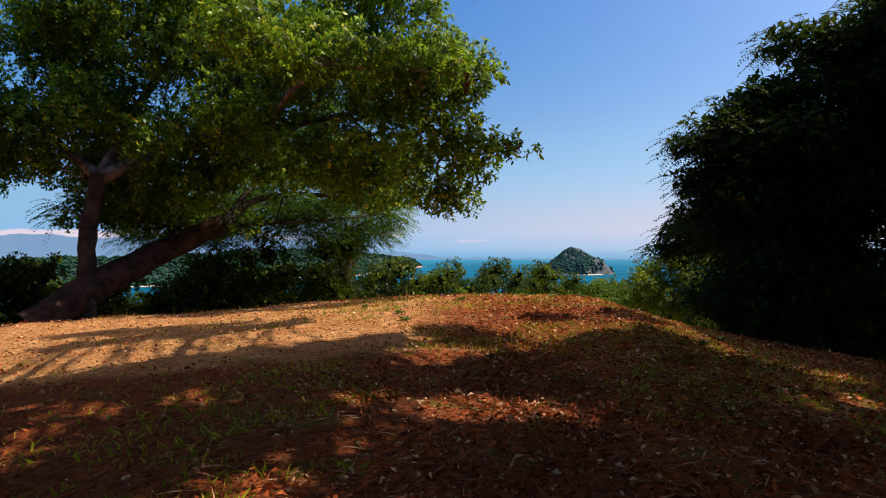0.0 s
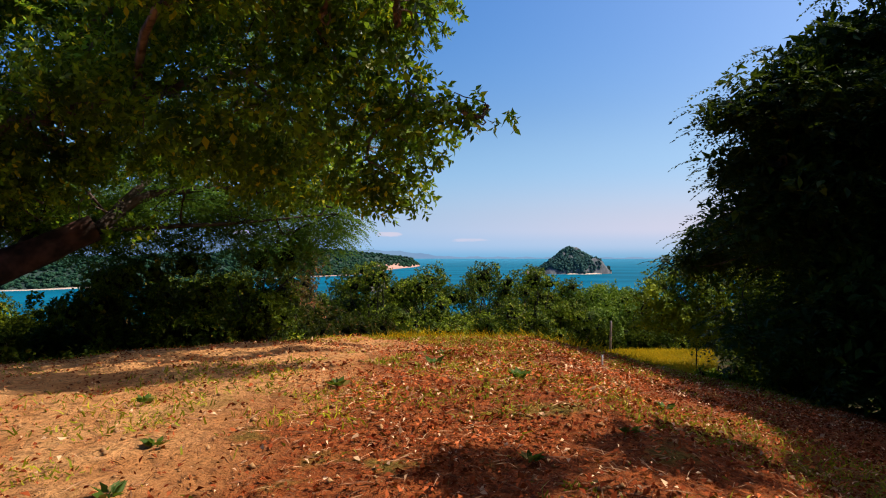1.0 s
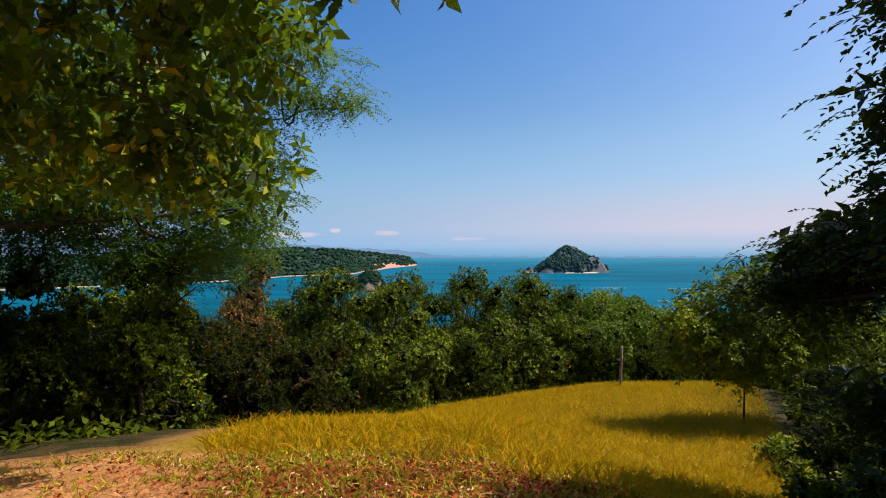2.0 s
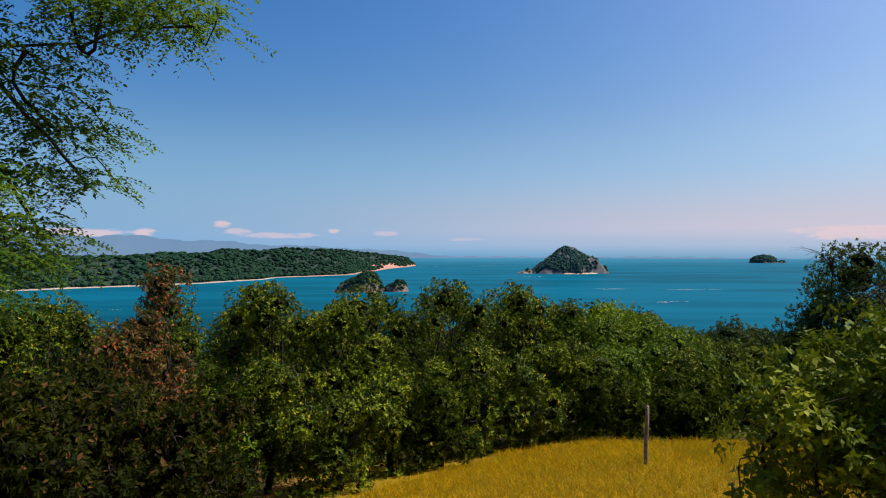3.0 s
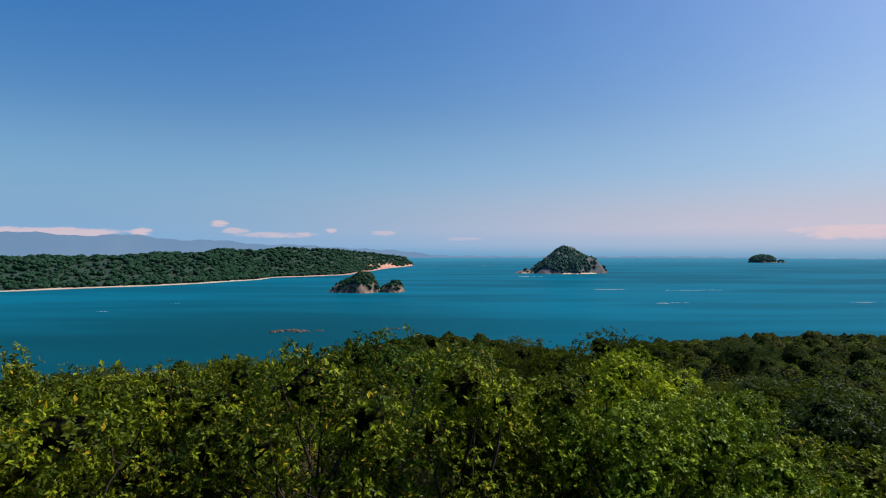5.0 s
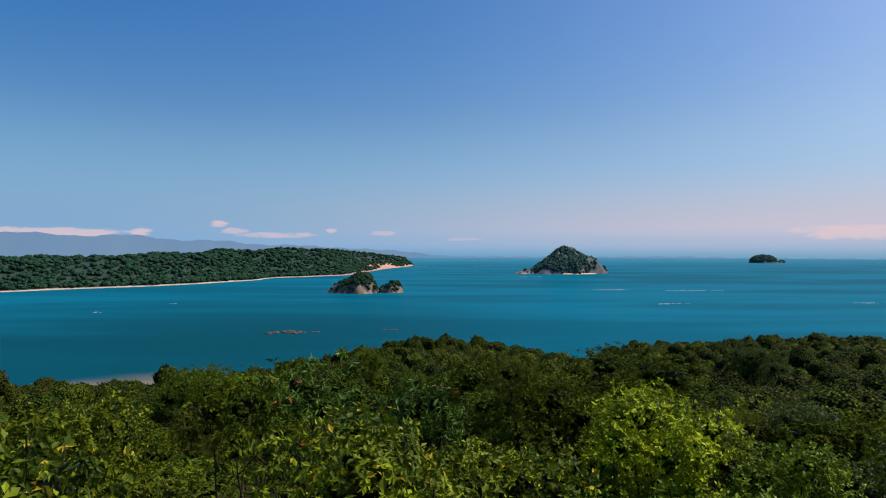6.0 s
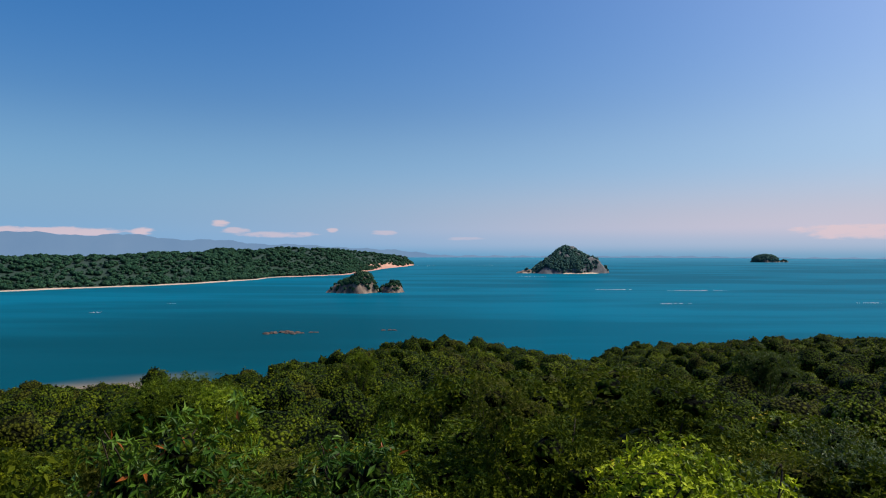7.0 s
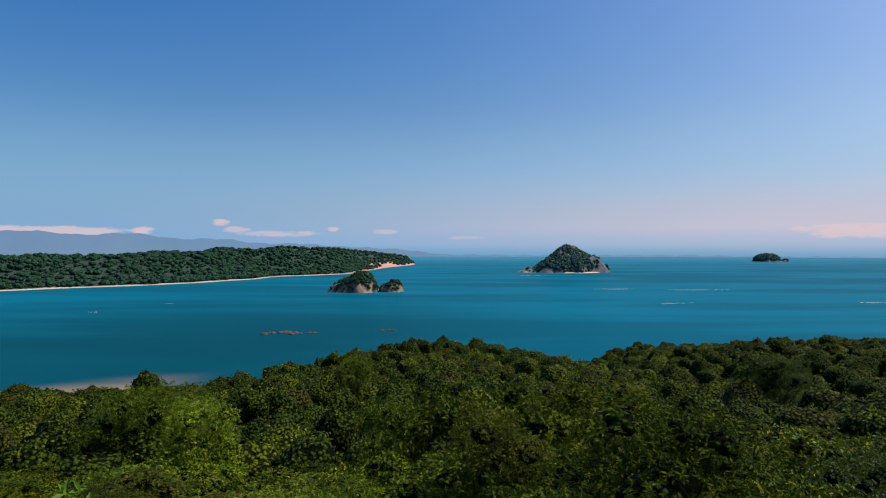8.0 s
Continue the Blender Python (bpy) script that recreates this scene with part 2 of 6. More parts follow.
def leaf_quads(base, way, length, width, rng, fold=0.25, face=None, loose=0.45):
    """Kite-shaped leaves with their stalk at base, their upper sides turned towards face."""
    n = len(base)
    face = np.array((0, 0, 1.0)) if face is None else face
    side = unit(np.cross(way, unit(rng.normal(size=(n, 3)) * loose + face)))
    up = np.cross(side, way)
    length, width = np.broadcast_to(length, n)[:, None], np.broadcast_to(width, n)[:, None]
    mid = base + way * length * 0.45 + up * length * fold * 0.3
    tip = base + way * length - up * length * fold * 0.15
    verts = np.stack([base, mid + side * width / 2, tip, mid - side * width / 2], 1).reshape(-1, 3)
    return verts, np.arange(4 * n).reshape(-1, 4)


def sprays(puffs, count, per, spray, length, width, rng, inner=0.55, droop=0.25, top=0.0, whorl=False, fill=0, heart=0.0, heart_from=0.42, frond=False, fill_size=1.5):
    """Leaves in sprays round the shells of puffs (x, y, z, rx, ry, rz)."""
    p = np.array(puffs, float)
    area = (p[:, 3] * p[:, 4] + p[:, 3] * p[:, 5] + p[:, 4] * p[:, 5])
    who = rng.choice(len(p), count, p=area / area.sum())
    d = unit(rng.normal(size=(count, 3)) + (0, 0, top))
    lump = 1 + 0.16 * np.sin(d[:, 0] * 5 + who * 1.7) * np.sin(d[:, 1] * 5 + who) + 0.12 * np.sin(d[:, 2] * 7 + d[:, 0] * 6 + who * 2.3)
    r = (inner + (1 - inner) * rng.random(count) ** 0.6) * lump * 0.86
    base = p[who, :3] + d * r[:, None] * p[who, 3:6]
    way = unit(d * (1, 1, 0.6) + rng.normal(size=(count, 3)) * 0.6 + (0, 0, 0.1))
    k = np.arange(per)
    s = (k + 0.6) / per
    at = base[:, None] + way[:, None] * (s * spray)[None, :, None] - np.array((0, 0, 1.0)) * (s ** 2 * spray * droop)[None, :, None]
    side = unit(np.cross(way, rng.normal(size=(count, 3))))
    sign = np.where(k % 2 == 0, 1.0, -1.0)
    lw = unit(way[:, None] * 0.7 + side[:, None] * sign[None, :, None] + rng.normal(size=(count, per, 3)) * 0.35 - np.array((0, 0, droop)))
    if whorl:   # leaves radiate from the twig's end and hang
        other = np.cross(way, side)
        ang = k[None, :] * 2.4 + 6.283 * rng.random((count, 1))
        lw = unit(way[:, None] * 0.5 + side[:, None] * np.cos(ang)[..., None] + other[:, None] * np.sin(ang)[..., None] + rng.normal(size=(count, per, 3)) * 0.2 - np.array((0, 0, droop)))
    if frond:   # flat drooping fronds with paired leaflets
        way = unit(d * (1, 1, 0.25) + rng.normal(size=(count, 3)) * (0.55, 0.55, 0.2))
        side = unit(np.cross(way, np.array((0, 0, 1.0)) + 0.25 * rng.normal(size=(count, 3))))
        at = base[:, None] + way[:, None] * (s * spray)[None, :, None] - np.array((0, 0, 1.0)) * (s ** 2 * spray * droop)[None, :, None]
        lw = unit(way[:, None] * 0.55 + side[:, None] * sign[None, :, None] + rng.normal(size=(count, per, 3)) * 0.12 - np.array((0, 0, droop * 0.6)))
    n = count * per
    size = (0.7 + 0.6 * rng.random(n))
    face = unit(d + (0, 0, 0.3))[:, None].repeat(per, 1).reshape(-1, 3)
    pieces = [leaf_quads(at.reshape(-1, 3), lw.reshape(-1, 3), length * size, width * size, rng, 0.25, np.array((0, 0, 1.0)) if frond else face)]
    if fill:    # larger filler leaves that close the crown to light
        who = rng.choice(len(p), fill, p=area / area.sum())
        d = unit(rng.normal(size=(fill, 3)))
        at = p[who, :3] + d * (0.75 * rng.random(fill) ** 0.45)[:, None] * p[who, 3:6]
        pieces.append(leaf_quads(at, unit(rng.normal(size=(fill, 3))), length * fill_size, width * fill_size * 1.1, rng))
    split = 0
    if heart:   # dark filler cores with shade painted into their gaps
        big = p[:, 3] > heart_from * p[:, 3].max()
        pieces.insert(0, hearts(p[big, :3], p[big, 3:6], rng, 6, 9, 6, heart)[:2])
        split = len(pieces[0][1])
    return (*join(pieces), split)


def hearts(centres, radii, rng, rings=7, around=10, lobes=9, size=0.8):
    """Lumpy cores that fill crowns and stop light, in mostly darker foliage colours. radii: n x 3."""
    n = len(centres)
    th = np.linspace(0.0, 0.86 * np.pi, rings)
    ph = np.arange(around) * 2 * np.pi / around
    T, P = np.meshgrid(th, ph, indexing="ij")
    d = np.stack([np.sin(T) * np.cos(P), np.sin(T) * np.sin(P), np.cos(T)], -1).reshape(1, -1, 3)
    lobe = unit(rng.normal(size=(n, lobes, 3)) + (0, 0, 0.5))
    swell = np.exp(7 * (np.einsum("avk,nlk->nvl", d, lobe) - 1)).max(2)
    r = size * (0.66 + 0.36 * swell + 0.05 * rng.normal(size=swell.shape))
    verts = centres[:, None] + d * r[..., None] * radii[:, None]
    i, j = np.meshgrid(np.arange(rings - 1), np.arange(around), indexing="ij")
    one = np.stack([i * around + j, (i + 1) * around + j, (i + 1) * around + (j + 1) % around, i * around + (j + 1) % around], -1).reshape(-1, 4)
    faces = (one[None] + (np.arange(n) * rings * around)[:, None, None]).reshape(-1, 4)
    return verts.reshape(-1, 3), faces, lobe


def crowns(centres, radii, quads, size, rng, flat=0.75, rings=7, around=10):
    """Many tree crowns in one mesh: lumpy hearts with leaves over their lobes."""
    n = len(centres)
    rad = radii[:, None] * np.array((1, 1, flat))
    v, f, lobe = hearts(centres, rad, rng, rings, around)
    which = rng.integers(lobe.shape[1], size=(n, quads))
    d = unit(np.take_along_axis(lobe, which[..., None].repeat(3, 2), 1) + rng.normal(size=(n, quads, 3)) * 0.42)
    swell = np.exp(7 * (np.einsum("nqk,nlk->nql", d, lobe) - 1)).max(2)
    at = centres[:, None] + d * (0.8 * (0.68 + 0.36 * swell) + 0.06 * rng.random((n, quads)))[..., None] * rad[:, None]
    way = unit(d * (1, 1, 0.4) * 0.8 + rng.normal(size=d.shape) * 0.6)
    s = (np.broadcast_to(size, n)[:, None] * (0.6 + 0.7 * rng.random((n, quads)))).ravel()
    return (*join([(v, f), leaf_quads((at - way * s.reshape(n, quads, 1) * 0.3).reshape(-1, 3), way.reshape(-1, 3), s, s * 0.6, rng, 0.2, unit(d + (0, 0, 0.25)).reshape(-1, 3), 0.35)]), len(f))


def tube(path, radii, sides=8, rough=0.08, rng=None):
    """A tapering, slightly knobbly limb along path."""
    path, radii = np.array(path, float), np.array(radii, float)
    t = unit(np.gradient(path, axis=0))
    a = unit(np.cross(t, np.array((0.31, 0.52, 0.8)) + 0 * t))
    b = np.cross(t, a)
    ang = np.arange(sides) * 2 * np.pi / sides
    r = radii[:, None] * (1 + (rough * rng.normal(size=(len(path), sides)) if rng is not None else 0))
    ring = path[:, None] + a[:, None] * (np.cos(ang)[None, :] * r)[..., None] + b[:, None] * (np.sin(ang)[None, :] * r)[..., None]
    verts = ring.reshape(-1, 3)
    i, j = np.meshgrid(np.arange(len(path) - 1), np.arange(sides), indexing="ij")
    jn = (j + 1) % sides
    quads = np.stack([i * sides + j, i * sides + jn, (i + 1) * sides + jn, (i + 1) * sides + j], -1).reshape(-1, 4)
    return verts, quads


def bend(points, n=14, rng=None, wob=0.0):
    """A smooth line through a few points."""
    p = np.array(points, float)
    s = np.linspace(0, len(p) - 1, n)
    out = np.stack([np.interp(s, np.arange(len(p)), p[:, k]) for k in range(3)], 1)
    for _ in range(2):
        out[1:-1] = (out[:-2] + 2 * out[1:-1] + out[2:]) / 4
    if rng is not None and wob:
        out[1:] += np.cumsum(rng.normal(size=(n - 1, 3)) * wob, 0) * 0.5
    return out


def join(pieces):
    verts, faces, at = [], [], 0
    for v, f in pieces:
        verts.append(v)
        faces.append(np.asarray(f) + at)
        at += len(v)
    return np.concatenate(verts), np.concatenate(faces)


def smooth01(a, b, v):
    s = np.clip((v - a) / (b - a), 0, 1)
    return s * s * (3 - 2 * s)


# ---- lie of the land ----
RIDGE_Y = [-400, -120, -30, 0, 5, 8, 9.6, 11, 13, 15, 17, 20, 31, 41, 56, 69, 100, 130, 200, 300, 350, 390, 440, 480, 700]
RIDGE_Z = [-70, -20, -1.6, -1.0, -0.90, -0.80, -0.76, -0.81, -0.95, -1.13, -1.55, -2.2, -3.95, -6.2, -9.2, -12.0, -20, -27, -37, -48, -53, -57, -60.2, -63, -75]


def coast(x):
    """How far ahead the shore lies."""
    return np.interp(x, [-700, -260, -164, -110, -60, -15, 30, 60, 95, 130, 180, 300, 700], [230, 270, 305, 312, 335, 410, 415, 395, 395, 440, 500, 510, 510])


def cell_noise(x, y, scale, seed):
    """Smooth random relief between -1 and 1 with features of about scale metres."""
    u, v = x / scale, y / scale
    i, j = np.floor(u), np.floor(v)
    f, g = u - i, v - j
    f, g = f * f * (3 - 2 * f), g * g * (3 - 2 * g)

    def knot(a, b):
        h = np.sin(a * 127.1 + b * 311.7 + seed * 74.7) * 43758.5453
        return 2 * (h - np.floor(h)) - 1
    return (knot(i, j) * (1 - f) + knot(i + 1, j) * f) * (1 - g) + (knot(i, j + 1) * (1 - f) + knot(i + 1, j + 1) * f) * g


def ground_z(x, y):
    x, y = np.asarray(x, float), np.asarray(y, float)
    yc = coast(x)
    ye = y + np.maximum(0, y - 100) * (440 - yc) / (yc - 100)
    z = np.interp(ye, RIDGE_Y, RIDGE_Z)
    near = 1 - smooth01(18, 30, y)
    right = np.clip(x - 2.2 - 0.02 * np.maximum(y - 8, 0), 0, 9)
    z = z - near * (0.27 * right - 0.010 * right ** 2)
    z = z - near * 0.075 * np.clip(-x - 0.8, 0, 14)
    far = smooth01(36, 60, y) * (1 - smooth01(110, 190, y))
    z = z - far * 0.30 * np.clip(x - 0.12 * y - 9, 0, 12)
    z = z - smooth01(19, 30, y) * (1 - smooth01(44, 60, y)) * 0.13 * np.clip(8 - x, 0, 16)
    z = z + 4.5 * np.exp(-(((x - 8) / 50) ** 2) - ((y - 325) / 60) ** 2) + 4.0 * np.exp(-(((x - 66) / 24) ** 2) - ((y - 125) / 26) ** 2)
    z = z - 5.0 * smooth01(120, 180, x) * smooth01(300, 380, y)
    z = z - 4.0 * np.exp(-(((x - 76) / 30) ** 2)) * smooth01(140, 210, y) * (1 - smooth01(300, 420, y))
    z = z - smooth01(40, 200, np.abs(x - 10)) * (1 - smooth01(60, 200, y)) * 14
    z = z + near * 0.05 * np.sin(x * 0.9 + 1) * np.sin(y * 0.8) + 0.012 * near * np.sin(x * 3.1 + y * 2.3) + 0.010 * near * np.sin(x * 5.7 - y * 6.1)
    z = z + near * (0.022 * cell_noise(x, y, 0.7, 1) + 0.013 * cell_noise(x + 0.3 * y, y, 0.27, 2) + 0.006 * cell_noise(x, y, 0.12, 3))
    return z


def canopy_z(x, y):
    """Top of the woods below the hill."""
    x, y = np.asarray(x, float), np.asarray(y, float)
    tall = np.interp(y, [40, 58, 70, 100, 200, 400], [5.2, 6.4, 6.8, 8.0, 9.0, 8.0])
    return ground_z(x, y) + tall * np.clip((coast(x) - y) / 90, 0.3, 1)


def axis(parts):
    out = [np.arange(a, b, s) for a, b, s in parts]
    return np.concatenate(out + [[parts[-1][1]]])


gx = axis([(-900, -160, 40), (-160, -40, 8), (-40, -14, 2), (-14, -6, 0.2), (-6, 5.5, 0.09), (5.5, 12, 0.2), (12, 40, 2), (40, 200, 8), (200, 900, 40)])
gy = axis([(-460, -60, 40), (-60, -4, 4), (-4, 2, 0.2), (2, 15, 0.09), (15, 18, 0.16), (18, 44, 0.6), (44, 120, 3), (120, 520, 8), (520, 700, 30)])
X, Y = np.meshgrid(gx, gy, indexing="ij")
Z = ground_z(X, Y)
V = np.stack([X, Y, Z], -1).reshape(-1, 3)
I, J = np.meshgrid(np.arange(len(gx) - 1), np.arange(len(gy) - 1), indexing="ij")
q = (I * len(gy) + J).ravel()
Q = np.stack([q, q + len(gy), q + len(gy) + 1, q + 1], 1)


def ground_material():
    m, nodes, links, bsdf = material("hilltop_earth")
    co = nodes.new("ShaderNodeTexCoord").outputs["Object"]
    sep = nodes.new("ShaderNodeSeparateXYZ")
    links.new(co, sep.inputs[0])
    x, y, z = sep.outputs
    big = noise_tex(nodes, links, co, 0.45, 4)
    mid = noise_tex(nodes, links, co, 2.2, 5)
    fine = noise_tex(nodes, links, co, 18, 6, 0.7)
    grit = noise_tex(nodes, links, co, 70, 4, 0.7)
    dirt = mix_rgb(nodes, links, ramp(nodes, links, mid, 0.35, 0.65), (0.60, 0.245, 0.080), (0.78, 0.375, 0.140))
    dirt = mix_rgb(nodes, links, ramp(nodes, links, fine, 0.45, 0.7), dirt, (0.26, 0.115, 0.040))
    duff = mix_rgb(nodes, links, ramp(nodes, links, fine, 0.35, 0.65), (0.15, 0.031, 0.008), (0.44, 0.108, 0.028))
    duff = mix_rgb(nodes, links, ramp(nodes, links, grit, 0.5, 0.7), duff, (0.32, 0.15, 0.055))
    # the worn track lies to the left of a line that bends over the mound
    edge = maths(nodes, links, "ADD", maths(nodes, links, "MULTIPLY", maths(nodes, links, "SUBTRACT", big, 0.5), 3.2), maths(nodes, links, "SUBTRACT", x, maths(nodes, links, "ADD", maths(nodes, links, "MULTIPLY", y, 0.10), -1.05)))
    edge = maths(nodes, links, "ADD", edge, maths(nodes, links, "MULTIPLY", maths(nodes, links, "SUBTRACT", mid, 0.5), 2.0))
    edge = maths(nodes, links, "ADD", edge, maths(nodes, links, "MULTIPLY", ramp(nodes, links, y, 6.0, 3.6), 6.0))
    col = mix_rgb(nodes, links, ramp(nodes, links, edge, -0.5, 0.7), dirt, duff)
    moss = maths(nodes, links, "MULTIPLY", ramp(nodes, links, mid, 0.55, 0.68), ramp(nodes, links, edge, -1.0, 1.0))
    col = mix_rgb(nodes, links, maths(nodes, links, "MULTIPLY", moss, 0.6), col, (0.16, 0.17, 0.03))
    low = noise_tex(nodes, links, co, 0.09, 3)
    aside = ramp(nodes, links, maths(nodes, links, "ABSOLUTE", x), 13.5, 20.0)
    y = maths(nodes, links, "ADD", y, maths(nodes, links, "MULTIPLY", maths(nodes, links, "SUBTRACT", low, 0.46), maths(nodes, links, "MULTIPLY", aside, 60.0)))
    gold = ramp(nodes, links, maths(nodes, links, "ADD", y, maths(nodes, links, "MULTIPLY", big, 3.0)), 17.0, 18.2)
    gold = maths(nodes, links, "MULTIPLY", gold, ramp(nodes, links, maths(nodes, links, "ADD", x, big), -1.6, -0.2))
    col = mix_rgb(nodes, links, gold, col, (0.34, 0.22, 0.012))
    wood = maths(nodes, links, "MAXIMUM", maths(nodes, links, "MAXIMUM", ramp(nodes, links, y, 36.5, 41.0), maths(nodes, links, "MULTIPLY", ramp(nodes, links, y, 15.5, 18.0), ramp(nodes, links, x, -0.8, -2.4))), maths(nodes, links, "MULTIPLY", gold, ramp(nodes, links, maths(nodes, links, "SUBTRACT", x, maths(nodes, links, "MULTIPLY", y, 0.34)), 2.4, 3.6)))
    wood = maths(nodes, links, "MAXIMUM", wood, ramp(nodes, links, maths(nodes, links, "ADD", x, maths(nodes, links, "MULTIPLY", big, 2.0)), 9.6, 11.2))
    floor = mix_rgb(nodes, links, ramp(nodes, links, mid, 0.4, 0.62), (0.030, 0.034, 0.010), (0.095, 0.058, 0.024))
    floor = mix_rgb(nodes, links, ramp(nodes, links, fine, 0.5, 0.68), floor, (0.060, 0.072, 0.012))
    col = mix_rgb(nodes, links, wood, col, floor)
    shore = maths(nodes, links, "MULTIPLY", ramp(nodes, links, z, -57.0, -58.4), maths(nodes, links, "MULTIPLY", ramp(nodes, links, x, -95.0, -130.0), ramp(nodes, links, x, -170.0, -152.0)))
    col = mix_rgb(nodes, links, shore, col, (0.50, 0.38, 0.27))
    links.new(col, bsdf.inputs["Base Color"])
    bsdf.inputs["Roughness"].default_value = 0.95
    bsdf.inputs["Specular IOR Level"].default_value = 0.08
    bump(nodes, links, bsdf, maths(nodes, links, "ADD", fine, maths(nodes, links, "ADD", maths(nodes, links, "MULTIPLY", mid, 1.5), noise_tex(nodes, links, co, 7.0, 3))), 0.85, 0.10)
    return m


ground = new("ground", mesh_from("ground", V, Q, ground_material(), True))
tagged(ground, "dry hilltop of tan earth and red leaf litter falling to the shore", "ground", kind="structure")


def sea_material():
    m, nodes, links, bsdf = material("sea_water")
    co = nodes.new("ShaderNodeTexCoord").outputs["Object"]
    mp = nodes.new("ShaderNodeMapping")
    mp.inputs["Scale"].default_value = (0.25, 1.0, 1.0)
    links.new(co, mp.inputs[0])
    band = noise_tex(nodes, links, mp.outputs[0], 0.010, 4, 0.5)
    col = mix_rgb(nodes, links, ramp(nodes, links, band, 0.38, 0.62), (0.0005, 0.080, 0.130), (0.001, 0.112, 0.182))
    sep = nodes.new("ShaderNodeSeparateXYZ")
    links.new(co, sep.inputs[0])
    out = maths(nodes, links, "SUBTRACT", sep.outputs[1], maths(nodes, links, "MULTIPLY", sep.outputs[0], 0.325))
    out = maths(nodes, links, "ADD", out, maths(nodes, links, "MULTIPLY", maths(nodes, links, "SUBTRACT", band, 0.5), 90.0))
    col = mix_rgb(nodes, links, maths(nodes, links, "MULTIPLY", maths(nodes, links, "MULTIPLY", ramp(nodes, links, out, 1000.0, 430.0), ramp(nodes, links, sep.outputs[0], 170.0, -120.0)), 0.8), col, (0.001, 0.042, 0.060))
    # Far water is tinted paler blue: haze put into the colour.
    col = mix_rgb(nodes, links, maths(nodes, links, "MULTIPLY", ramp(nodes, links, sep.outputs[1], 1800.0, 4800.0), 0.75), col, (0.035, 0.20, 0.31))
    shoal = maths(nodes, links, "MULTIPLY", ramp(nodes, links, out, 408.0, 362.0), maths(nodes, links, "MULTIPLY", ramp(nodes, links, sep.outputs[0], -95.0, -135.0), ramp(nodes, links, sep.outputs[0], -185.0, -160.0)))
    col = mix_rgb(nodes, links, maths(nodes, links, "MULTIPLY", shoal, 0.85), col, (0.26, 0.19, 0.13))
    w1 = noise_tex(nodes, links, mp.outputs[0], 0.6, 5, 0.6)
    w2 = noise_tex(nodes, links, mp.outputs[0], 0.09, 3, 0.5)
    body, shine, fres, mx = nodes.new("ShaderNodeBsdfDiffuse"), nodes.new("ShaderNodeBsdfGlossy"), nodes.new("ShaderNodeFresnel"), nodes.new("ShaderNodeMixShader")
    links.new(col, body.inputs[0])
    shine.inputs["Roughness"].default_value = 0.2
    fres.inputs[0].default_value = 1.33
    bump(nodes, links, shine, maths(nodes, links, "ADD", w1, maths(nodes, links, "MULTIPLY", w2, 3.0)), 0.5, 0.6)
    links.new(maths(nodes, links, "MULTIPLY", fres.outputs[0], 0.09), mx.inputs[0])
    links.new(body.outputs[0], mx.inputs[1])
    links.new(shine.outputs[0], mx.inputs[2])
    links.new(mx.outputs[0], nodes["Material Output"].inputs[0])
    return m


rr = np.concatenate([[0.0], np.geomspace(200, 4930, 26)])
aa = np.linspace(0, 2 * np.pi, 181)[:-1]
R, A = np.meshgrid(rr, aa, indexing="ij")
V = np.stack([10 + R * np.cos(A), 25 + R * np.sin(A), np.full_like(R, SEA)], -1).reshape(-1, 3)
I, J = np.meshgrid(np.arange(len(rr) - 1), np.arange(180), indexing="ij")
Q = np.stack([I * 180 + J, (I + 1) * 180 + J, (I + 1) * 180 + (J + 1) % 180, I * 180 + (J + 1) % 180], -1).reshape(-1, 4)
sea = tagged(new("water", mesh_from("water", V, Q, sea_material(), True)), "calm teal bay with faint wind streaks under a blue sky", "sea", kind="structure")


